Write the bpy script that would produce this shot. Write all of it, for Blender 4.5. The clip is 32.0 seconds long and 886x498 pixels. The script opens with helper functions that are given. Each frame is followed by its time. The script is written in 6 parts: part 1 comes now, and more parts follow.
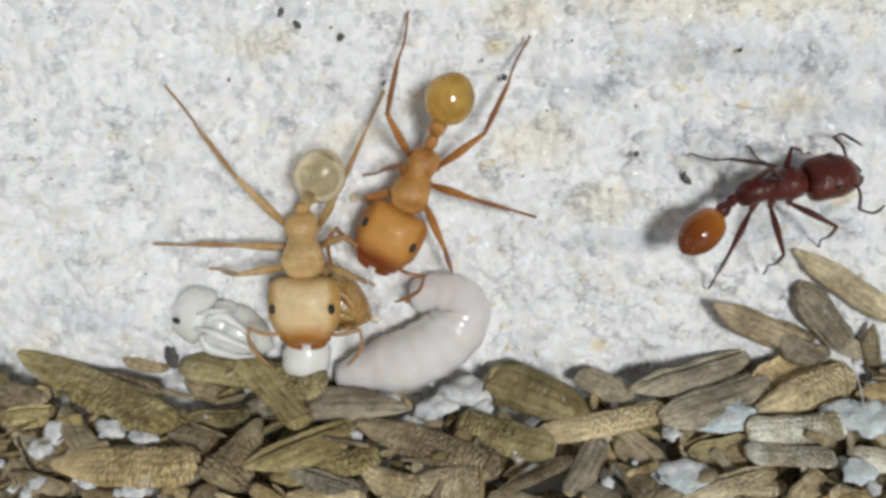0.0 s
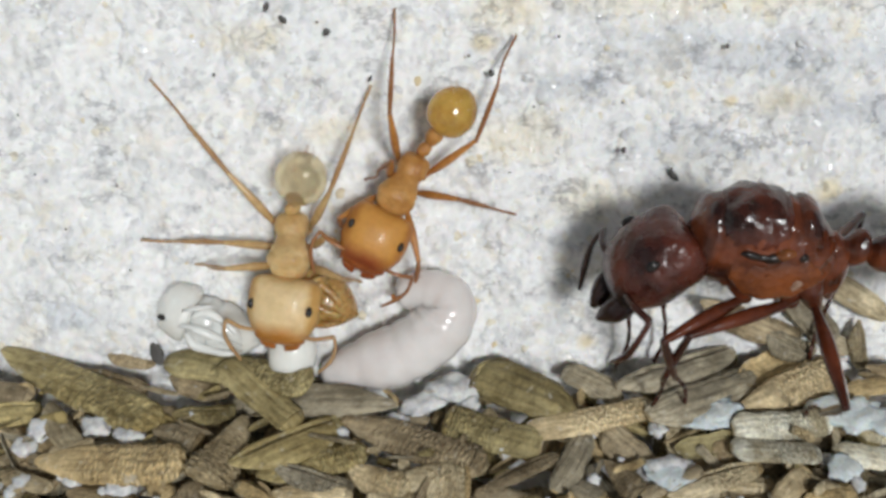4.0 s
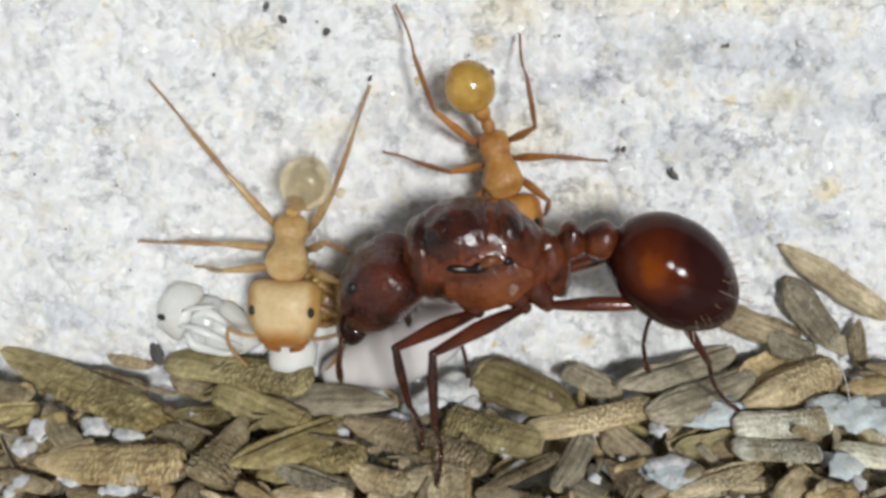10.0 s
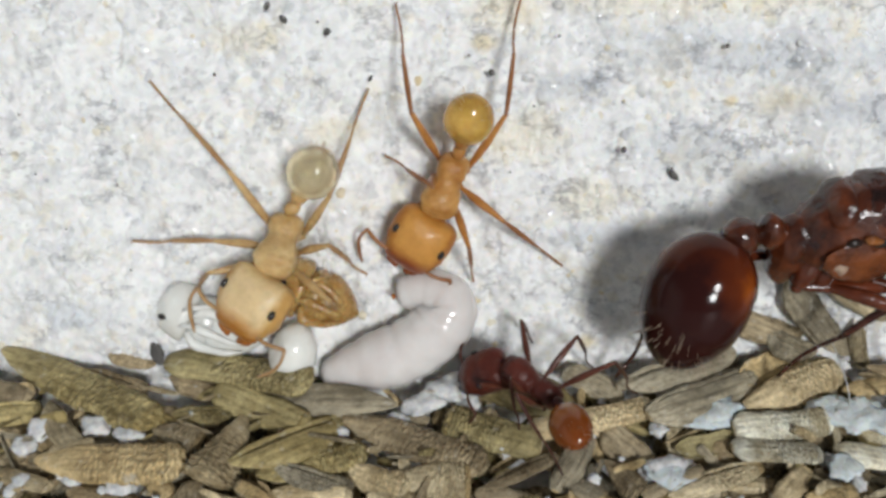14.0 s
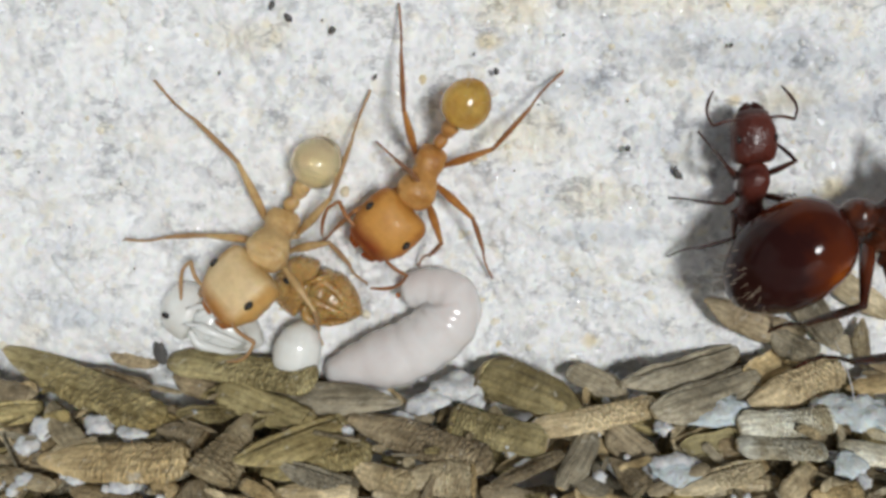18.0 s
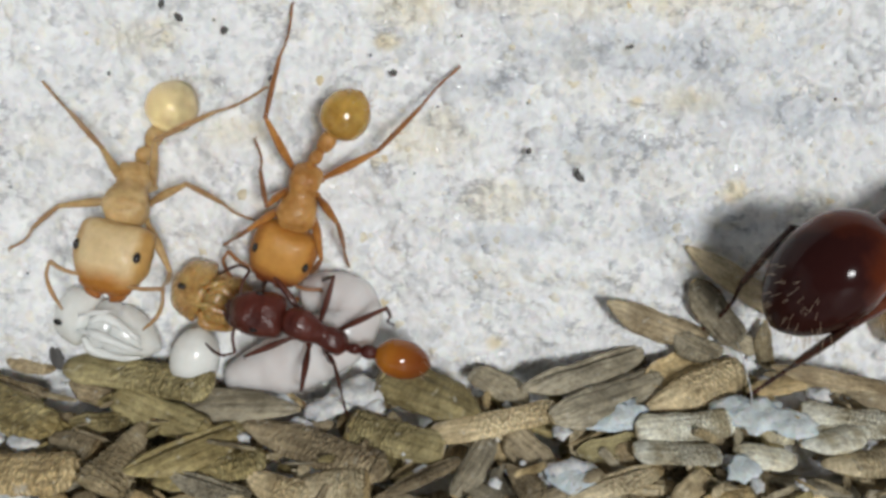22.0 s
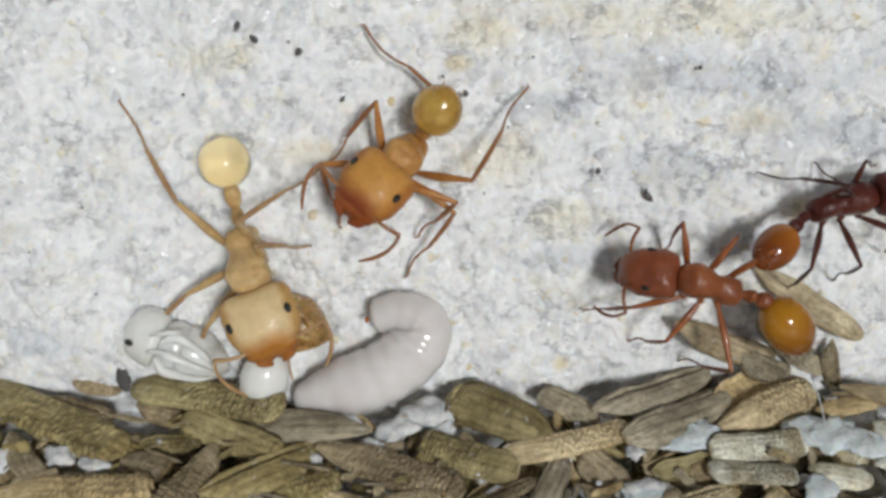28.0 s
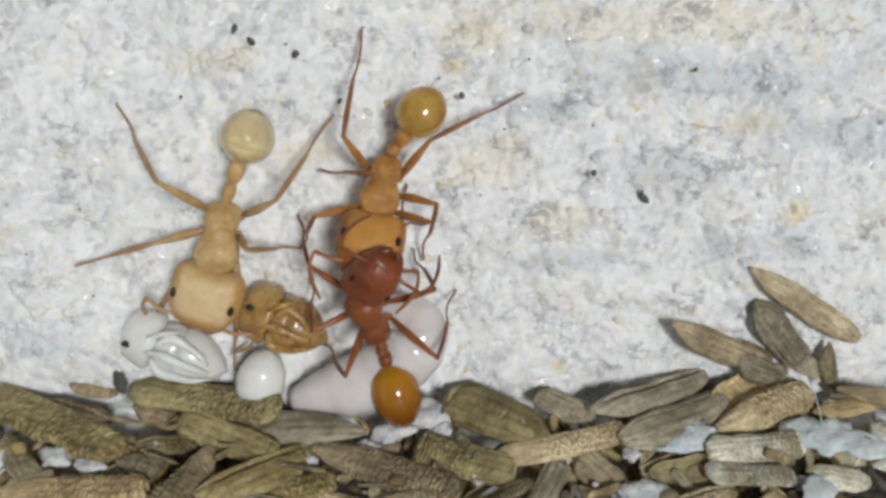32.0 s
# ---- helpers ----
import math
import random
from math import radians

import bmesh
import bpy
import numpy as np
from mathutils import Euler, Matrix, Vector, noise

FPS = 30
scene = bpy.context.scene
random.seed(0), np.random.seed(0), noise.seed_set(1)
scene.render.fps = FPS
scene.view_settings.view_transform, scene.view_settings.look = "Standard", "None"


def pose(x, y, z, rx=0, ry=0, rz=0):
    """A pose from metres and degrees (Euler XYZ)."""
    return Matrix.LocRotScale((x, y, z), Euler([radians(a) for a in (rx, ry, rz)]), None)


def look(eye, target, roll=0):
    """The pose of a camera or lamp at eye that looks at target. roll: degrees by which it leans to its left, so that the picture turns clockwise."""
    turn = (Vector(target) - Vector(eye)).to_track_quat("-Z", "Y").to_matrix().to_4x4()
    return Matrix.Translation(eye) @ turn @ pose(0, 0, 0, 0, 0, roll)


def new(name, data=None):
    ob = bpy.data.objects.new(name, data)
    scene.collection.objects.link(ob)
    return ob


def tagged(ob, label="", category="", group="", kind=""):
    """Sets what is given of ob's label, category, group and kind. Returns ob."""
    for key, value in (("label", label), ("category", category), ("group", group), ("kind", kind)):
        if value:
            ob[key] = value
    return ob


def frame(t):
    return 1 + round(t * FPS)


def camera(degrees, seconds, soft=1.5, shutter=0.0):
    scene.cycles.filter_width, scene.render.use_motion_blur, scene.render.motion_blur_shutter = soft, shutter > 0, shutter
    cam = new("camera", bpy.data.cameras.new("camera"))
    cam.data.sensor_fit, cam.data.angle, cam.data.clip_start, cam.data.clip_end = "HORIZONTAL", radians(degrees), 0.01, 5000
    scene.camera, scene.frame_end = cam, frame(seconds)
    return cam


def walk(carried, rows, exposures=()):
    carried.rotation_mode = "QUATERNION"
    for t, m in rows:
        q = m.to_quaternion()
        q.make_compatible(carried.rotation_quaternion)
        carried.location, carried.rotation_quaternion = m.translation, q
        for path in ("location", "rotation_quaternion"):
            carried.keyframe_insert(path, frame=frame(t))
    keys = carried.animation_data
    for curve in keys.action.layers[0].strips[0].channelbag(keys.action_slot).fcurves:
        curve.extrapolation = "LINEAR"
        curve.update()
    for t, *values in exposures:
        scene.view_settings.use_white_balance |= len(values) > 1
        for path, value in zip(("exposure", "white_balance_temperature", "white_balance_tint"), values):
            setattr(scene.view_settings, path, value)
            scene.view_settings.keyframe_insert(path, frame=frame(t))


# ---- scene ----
# Millimetre scale: all shapes are modelled in millimetres and stored in metres.
MM = 0.001


def mm(x, y, z, rx=0, ry=0, rz=0):
    return pose(x * MM, y * MM, z * MM, rx, ry, rz)


# ---- camera ----
cam = camera(51.0, 32.0, soft=3.3)
PATH = [
    (0, -0.105, -23.853, 13.23, 0.539, -21.554, 0.224),
    (0.5, -0.088, -23.816, 13.204, 0.419, -21.767, 0.17),
    (1, -0.012, -23.783, 13.238, -0.01, -21.904, 0.062),
    (1.5, -0.016, -23.745, 13.251, -0.043, -22.01, 0.021),
    (2, -0.029, -23.749, 13.243, -0.052, -21.997, -0.013),
    (2.5, 0.014, -23.792, 13.21, 0.014, -21.874, 0.061),
    (3, -0.002, -23.733, 13.312, -0.014, -22.042, 0.005),
    (5.5, 0.022, -23.756, 13.274, 0.037, -21.981, 0.01),
    (6, 0.006, -23.761, 13.236, 0.002, -21.847, 0.025),
    (6.5, -0.019, -23.721, 13.319, -0.039, -22.073, -0.026),
    (7, -0.033, -23.73, 13.278, -0.08, -22.042, 0.016),
    (7.5, 0.002, -23.763, 13.234, -0.014, -21.952, 0.05),
    (8, -0.019, -23.748, 13.241, -0.05, -22.037, 0.021),
    (8.5, -0.015, -23.743, 13.259, -0.041, -21.978, 0.021),
    (9, 0, -23.748, 13.298, 0, -22, 0),
    (9.5, -0.028, -23.781, 13.211, -0.075, -21.754, 0.034),
    (10, -0.059, -23.757, 13.232, -0.133, -21.891, 0.013),
    (10.5, 0.042, -23.747, 13.249, 0.088, -21.957, 0.07),
    (11, 0.074, -23.806, 13.128, 0.142, -21.687, 0.078),
    (11.5, 0.108, -23.787, 13.177, 0.217, -21.737, 0.088),
    (12, 0.034, -23.772, 13.133, 0.07, -21.585, 0.046),
    (13, 0.034, -23.771, 13.14, 0.092, -21.736, 0.02),
    (13.5, 0.011, -23.809, 13.067, -0.001, -21.591, 0.094),
    (14, 0.03, -23.798, 13.139, 0.087, -21.658, 0.01),
    (14.5, -0.082, -23.881, 12.978, 0.415, -21.147, 0.197),
    (16.5, -0.593, -23.866, 12.976, -0.999, -21.482, -0.325),
    (17, -0.402, -23.895, 12.894, -0.582, -21.274, -0.195),
    (17.5, -0.263, -23.886, 12.929, -0.291, -21.303, -0.087),
    (18, -0.296, -23.892, 12.898, -0.339, -21.169, -0.155),
    (18.5, -0.207, -23.834, 13.049, -0.192, -21.611, -0.04),
    (19, -0.081, -23.937, 13.04, -0.187, -21.878, -0.202),
    (19.5, 0.506, -23.591, 13.229, -0.855, -22.516, -0.307),
    (20, 1.529, -23.176, 13.886, -1.263, -22.965, -0.446),
    (20.5, 1.823, -23.098, 13.955, -1.344, -23.216, -0.523),
    (21, 1.713, -23.156, 13.823, -1.763, -23.081, -0.635),
    (21.5, 1.661, -23.3, 13.594, -1.761, -22.656, -0.559),
    (22, 1.742, -23.284, 13.653, -1.874, -23.019, -0.626),
    (22.5, 1.851, -23.275, 13.643, -1.781, -23.139, -0.62),
    (23, 1.773, -23.299, 13.65, -2.115, -23.223, -0.699),
    (23.5, 1.806, -23.223, 13.802, -2.084, -23.591, -0.734),
    (24, 1.791, -23.307, 13.628, -2.212, -23.223, -0.74),
    (24.5, 1.284, -23.353, 13.418, -1.994, -21.931, -0.598),
    (25, 0.715, -23.314, 13.451, -1.992, -20.836, -0.622),
    (25.5, 0.225, -23.386, 13.337, -1.597, -20.647, -0.395),
    (27.5, -0.295, -23.465, 13.247, -1.924, -20.515, -0.526),
    (28, -0.251, -23.414, 13.274, -2.101, -20.876, -0.559),
    (28.5, -0.133, -23.483, 13.136, -2.023, -20.694, -0.536),
    (29.5, -0.192, -23.476, 13.139, -1.954, -20.759, -0.505),
    (30, -0.114, -23.436, 13.195, -1.967, -20.962, -0.524),
    (30.5, -0.06, -23.536, 13.064, -1.727, -20.259, -0.397),
    (31, -0.066, -23.441, 13.251, -1.964, -20.919, -0.5),
    (31.5, -0.087, -23.45, 13.277, -1.98, -20.644, -0.553),
    (32, -0.084, -23.576, 12.962, -1.956, -19.987, -0.478),
]
walk(cam, [(t, mm(x, y, z, 90 + pitch, roll, yaw)) for t, x, y, z, yaw, pitch, roll in PATH],
     [(0.0, -0.11), (1.0, -0.12), (2.5, -0.12), (3.2, -0.08), (6.0, 0.07), (10.0, 0.05), (14.0, 0.0), (17.0, -0.08), (19.0, -0.05), (20.0, -0.05), (21.0, -0.11), (22.0, -0.13), (23.5, -0.2), (25.0, -0.2), (28.0, -0.18), (30.0, -0.13), (31.0, -0.2), (32.0, -0.21)])

# ---- light: the small lamp beside the lens, and the dim daylight of the room ----
world = bpy.data.worlds.new("room_light")
scene.world = world
world.use_nodes = True
world.node_tree.nodes["Background"].inputs[0].default_value = (0.86, 0.93, 1.0, 1)
world.node_tree.nodes["Background"].inputs[1].default_value = 0.12
lamp = new("camera_lamp", bpy.data.lights.new("camera_lamp", "AREA"))
lamp.data.shape, lamp.data.size, lamp.data.energy = "DISK", 0.07, 1.06
lamp.data.color = (0.98, 0.993, 0.995)
lamp.matrix_world = look((0.088, -0.346, 0.104), (0, 0, 0.003))

# The two faces of the plaster nest: the wall leans back, the floor rises towards it.
LEAN, SLOPE = 8.0, 20.0
WALL = mm(0, 0, 0, 90 - LEAN, 0, 0)
HEAP = mm(0, 0, 0, SLOPE, 0, 0)
WALL_N = Vector((0, -math.cos(radians(LEAN)), math.sin(radians(LEAN))))
HEAP_N = Vector((0, -math.sin(radians(SLOPE)), math.cos(radians(SLOPE))))


# ---- materials ----
class Nodes:
    def __init__(self, name):
        self.mat = bpy.data.materials.new(name)
        self.mat.use_nodes = True
        self.tree = self.mat.node_tree
        self.bsdf = self.tree.nodes["Principled BSDF"]
        self.coord = self.tree.nodes.new("ShaderNodeTexCoord").outputs["Object"]

    def add(self, kind, **values):
        node = self.tree.nodes.new(kind)
        for key, value in values.items():
            node.inputs[key.replace("_", " ")].default_value = value
        return node

    def join(self, a, b):
        self.tree.links.new(a, b)

    def noise(self, scale, detail=4.0, rough=0.6, where=None):
        n = self.add("ShaderNodeTexNoise", Scale=scale, Detail=detail, Roughness=rough)
        self.join(where or self.coord, n.inputs["Vector"])
        return n.outputs["Fac"]

    def ramp(self, fac, *stops):
        r = self.tree.nodes.new("ShaderNodeValToRGB")
        els = r.color_ramp.elements
        while len(els) < len(stops):
            els.new(0.5)
        for el, (p, c) in zip(els, stops):
            el.position, el.color = p, (*c, 1) if len(c) == 3 else c
        self.join(fac, r.inputs[0])
        return r.outputs[0]

    def mix(self, fac, a, b, kind="MIX"):
        m = self.tree.nodes.new("ShaderNodeMix")
        m.data_type, m.blend_type = "RGBA", kind
        for value, slot in ((fac, 0), (a, 6), (b, 7)):
            if isinstance(value, (int, float)):
                m.inputs[slot].default_value = value
            elif isinstance(value, tuple):
                m.inputs[slot].default_value = (*value, 1)
            else:
                self.join(value, m.inputs[slot])
        return m.outputs[2]

    def bump(self, height, strength, distance, normal=None):
        b = self.add("ShaderNodeBump", Strength=strength, Distance=distance)
        self.join(height, b.inputs["Height"])
        if normal:
            self.join(normal, b.inputs["Normal"])
        return b.outputs[0]

    def done(self, color, rough, normal=None, sss=0.0, coat=0.0, spec=0.45, transmission=0.0):
        b = self.bsdf.inputs
        for value, slot in ((color, "Base Color"), (rough, "Roughness")):
            if isinstance(value, tuple):
                b[slot].default_value = (*value, 1)
            elif isinstance(value, (int, float)):
                b[slot].default_value = value
            else:
                self.join(value, b[slot])
        if normal:
            self.join(normal, b["Normal"])
        b["Subsurface Weight"].default_value = sss
        b["Subsurface Radius"].default_value = (1.0, 0.55, 0.3)
        b["Subsurface Scale"].default_value = 0.00035
        b["Coat Weight"].default_value = coat
        b["Coat Roughness"].default_value = 0.12
        b["Specular IOR Level"].default_value = spec
        b["Transmission Weight"].default_value = transmission
        b["IOR"].default_value = 1.38
        return self.mat


def cracks(n):
    """Thin broken grey seams that run along the ledges of the plaster."""
    along = n.add("ShaderNodeMapping", Scale=(0.55, 1.0, 1.0))
    n.join(n.coord, along.inputs["Vector"])
    line = n.ramp(n.noise(420, 5, 0.68, along.outputs[0]), (0.474, (0, 0, 0)), (0.494, (1, 1, 1)), (0.506, (1, 1, 1)), (0.526, (0, 0, 0)))
    here = n.ramp(n.noise(900, 4, 0.6), (0.47, (0, 0, 0)), (0.6, (1, 1, 1)))
    return n.mix(1.0, line, here, "MULTIPLY")


def stain(n, u, v, ru, rv):
    """A ragged patch of the plaster about a place of it, from 0 outside to 1 within."""
    near = n.add("ShaderNodeMapping", Location=(-u / ru, -v / rv, 0), Scale=(1 / (ru * MM), 1 / (rv * MM), 0))
    n.join(n.coord, near.inputs["Vector"])
    far = n.tree.nodes.new("ShaderNodeVectorMath")
    far.operation = "LENGTH"
    n.join(near.outputs[0], far.inputs[0])
    wob = n.tree.nodes.new("ShaderNodeMath")
    wob.operation = "MULTIPLY_ADD"
    n.join(n.noise(700, 5, 0.65), wob.inputs[0])
    wob.inputs[1].default_value = 2.0
    n.join(far.outputs["Value"], wob.inputs[2])
    return ramp_down(n, wob.outputs[0], 1.4, 2.0)


def ramp_down(n, value, near, far):
    r = n.add("ShaderNodeMapRange", From_Min=near, From_Max=far, To_Min=1.0, To_Max=0.0)
    n.join(value, r.inputs["Value"])
    return r.outputs[0]


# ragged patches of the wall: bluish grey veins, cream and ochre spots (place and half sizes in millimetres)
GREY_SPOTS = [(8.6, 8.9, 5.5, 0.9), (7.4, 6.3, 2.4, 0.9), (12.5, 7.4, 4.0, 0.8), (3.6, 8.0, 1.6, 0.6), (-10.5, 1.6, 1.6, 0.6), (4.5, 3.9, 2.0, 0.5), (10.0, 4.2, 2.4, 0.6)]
CREAM_SPOTS = [(6.5, 10.4, 6.0, 0.7), (2.2, 6.6, 1.8, 0.9), (-5.5, 9.3, 1.6, 0.6), (4.4, 4.9, 1.3, 0.7), (-3.0, 6.8, 1.0, 0.5), (9.3, 7.6, 1.2, 0.5), (1.6, 9.9, 1.6, 0.5)]
OCHRE_SPOTS = [(10.75, 5.2, 0.45, 0.42), (4.2, 0.75, 0.4, 0.25), (7.9, 7.6, 0.3, 0.25), (1.1, 9.2, 0.4, 0.3)]


def plaster_tint(n, base):
    """Veins, clouds and spots that run through plaster and grains alike."""
    cloud = n.ramp(n.noise(300, 5, 0.62), (0.42, (0, 0, 0)), (0.64, (1, 1, 1)))
    base = n.mix(n.mix(0.2, (0, 0, 0), cloud), base, (0.76, 0.775, 0.80), "MULTIPLY")
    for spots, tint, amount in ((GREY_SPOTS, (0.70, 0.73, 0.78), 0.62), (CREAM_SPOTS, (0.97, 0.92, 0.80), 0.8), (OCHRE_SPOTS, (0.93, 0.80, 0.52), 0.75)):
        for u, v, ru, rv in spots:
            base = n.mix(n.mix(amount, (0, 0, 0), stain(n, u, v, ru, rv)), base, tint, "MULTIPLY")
    base = n.mix(cracks(n), base, (0.64, 0.64, 0.65), "MULTIPLY")
    warm = n.ramp(n.noise(520, 4, 0.6), (0.56, (0, 0, 0)), (0.72, (1, 1, 1)))
    return n.mix(n.mix(0.5, (0, 0, 0), warm), base, (0.96, 0.89, 0.74), "MULTIPLY")


def plaster(name):
    n = Nodes(name)
    warp = n.tree.nodes.new("ShaderNodeVectorMath")
    warp.operation = "MULTIPLY_ADD"
    soft = n.add("ShaderNodeTexNoise", Scale=2600.0, Detail=3.0)
    n.join(n.coord, soft.inputs["Vector"])
    n.join(soft.outputs["Color"], warp.inputs[0])
    warp.inputs[1].default_value = (0.00022,) * 3
    n.join(n.coord, warp.inputs[2])
    cell = n.add("ShaderNodeTexVoronoi", Scale=5200.0)
    cell.feature = "SMOOTH_F1"
    cell.inputs["Smoothness"].default_value = 0.35
    n.join(warp.outputs[0], cell.inputs["Vector"])
    big = n.add("ShaderNodeTexVoronoi", Scale=2300.0)
    big.feature = "SMOOTH_F1"
    big.inputs["Smoothness"].default_value = 0.3
    n.join(warp.outputs[0], big.inputs["Vector"])
    fine = n.noise(3000, 4, 0.55)
    grain = n.ramp(cell.outputs["Color"], (0.15, (0.56, 0.57, 0.58)), (0.36, (0.76, 0.76, 0.755)), (0.6, (0.87, 0.865, 0.85)), (0.82, (0.97, 0.97, 0.96)))
    rough_grain = n.ramp(big.outputs["Color"], (0.15, (0.70, 0.705, 0.715)), (0.5, (0.89, 0.89, 0.88)), (0.8, (1.0, 0.99, 0.965)))
    base = n.mix(0.45, grain, rough_grain)
    base = n.mix(0.5, base, n.ramp(fine, (0.3, (0.70, 0.70, 0.705)), (0.5, (0.87, 0.87, 0.86)), (0.7, (0.93, 0.93, 0.92))))
    chip = n.add("ShaderNodeTexVoronoi", Scale=3300.0)
    chip.feature = "SMOOTH_F1"
    chip.inputs["Smoothness"].default_value = 0.5
    n.join(warp.outputs[0], chip.inputs["Vector"])
    base = n.mix(n.ramp(chip.outputs["Color"], (0.68, (0, 0, 0)), (0.80, (0.5,) * 3)), base, (0.62, 0.635, 0.655), "MULTIPLY")
    base = n.mix(n.ramp(chip.outputs["Color"], (0.18, (0.7,) * 3), (0.25, (0, 0, 0))), base, (0.99, 0.95, 0.85), "MULTIPLY")
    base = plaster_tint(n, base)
    dark = n.ramp(n.noise(1900, 4, 0.7), (0.63, (0, 0, 0)), (0.73, (1, 1, 1)))
    base = n.mix(n.mix(0.6, (0, 0, 0), dark), base, (0.36, 0.35, 0.34))
    lift = n.bump(fine, 0.35, 0.00007)
    lift = n.bump(n.mix(1.0, (1, 1, 1), cell.outputs["Distance"], "SUBTRACT"), 0.3, 0.00009, lift)
    rough = n.ramp(cell.outputs["Color"], (0.1, (0.16,) * 3), (0.35, (0.45,) * 3), (1.0, (0.75,) * 3))
    return n.done(base, rough, lift, sss=0.12, spec=0.5)


def shell(name, deep, light, scale=900, rough=0.3, sss=0.0, coat=0.25, relief=0.25, spec=0.5, rugged=0.0, clear=0.0, pitted=0.0, milky=False):
    n = Nodes(name)
    a = n.noise(scale, 5, 0.6)
    col = n.ramp(a, (0.34, deep), (0.64, light))
    spots = n.ramp(n.noise(scale * 3.5, 5, 0.65), (0.4, (1.04, 1.04, 1.03)), (0.7, (0.66, 0.6, 0.55)))
    col = n.mix(0.12 if milky else 0.6, col, spots, "MULTIPLY")
    lift = n.bump(n.noise(9000, 4, 0.6), relief, 0.00002)
    if rugged:
        lift = n.bump(n.noise(1700, 4, 0.55), rugged, 0.00022, lift)
    if pitted:
        dent = n.add("ShaderNodeTexVoronoi", Scale=4300.0)
        n.join(n.coord, dent.inputs["Vector"])
        lift = n.bump(dent.outputs["Distance"], pitted, 0.00016, lift)
    gloss = n.ramp(n.noise(scale * 3, 4, 0.6), (0.3, (rough * 0.8,) * 3), (0.75, (min(1, rough * 1.5),) * 3))
    made = n.done(col, gloss, lift, sss=sss, coat=coat, spec=spec, transmission=clear)
    if milky:
        n.bsdf.inputs["Subsurface Radius"].default_value = (1.0, 0.92, 0.88)
        n.bsdf.inputs["Subsurface Scale"].default_value = 0.0005
    return made


def banded(name, front, middle, back, start, end, rough=0.16, clear=0.0):
    """A gaster: colour runs from its front to its tip."""
    n = Nodes(name)
    split = n.tree.nodes.new("ShaderNodeSeparateXYZ")
    n.join(n.coord, split.inputs[0])
    run = n.add("ShaderNodeMapRange", From_Min=-start * MM, From_Max=-end * MM)
    n.join(split.outputs["X"], run.inputs["Value"])
    wob = n.tree.nodes.new("ShaderNodeMath")
    wob.operation = "MULTIPLY_ADD"
    n.join(n.noise(700, 4, 0.6), wob.inputs[0])
    wob.inputs[1].default_value = 0.22
    n.join(run.outputs[0], wob.inputs[2])
    col = n.ramp(wob.outputs[0], (0.08, middle), (0.22, front), (0.40, front), (0.58, tuple(0.5 * p + 0.5 * q for p, q in zip(front, back)) if back[0] > 0.5 else middle), (0.95, back))
    lift = n.bump(n.noise(8000, 3, 0.6), 0.12, 0.00002)
    return n.done(col, rough, lift, sss=0.12, coat=0.3, spec=0.5, transmission=clear)


def patched(name, glow, amid, dark, x, z, size, rough=0.12):
    """A dark gaster with an amber patch on either flank."""
    n = Nodes(name)
    near = n.add("ShaderNodeMapping", Location=(-x * MM, 0, -z * MM))
    n.join(n.coord, near.inputs["Vector"])
    flat = n.tree.nodes.new("ShaderNodeVectorMath")
    flat.operation = "MULTIPLY"
    n.join(near.outputs[0], flat.inputs[0])
    flat.inputs[1].default_value = (1 / (size * MM), 0.25 / (size * MM), 1.15 / (size * MM))
    far = n.tree.nodes.new("ShaderNodeVectorMath")
    far.operation = "LENGTH"
    n.join(flat.outputs[0], far.inputs[0])
    wob = n.tree.nodes.new("ShaderNodeMath")
    wob.operation = "MULTIPLY_ADD"
    n.join(n.noise(1100, 5, 0.65), wob.inputs[0])
    wob.inputs[1].default_value = 0.5
    n.join(far.outputs["Value"], wob.inputs[2])
    col = n.ramp(wob.outputs[0], (0.34, glow), (0.62, amid), (1.0, dark), (1.0, dark))
    lift = n.bump(n.noise(8000, 3, 0.6), 0.12, 0.00002)
    return n.done(col, rough, lift, sss=0.05, coat=0.0, spec=0.27)


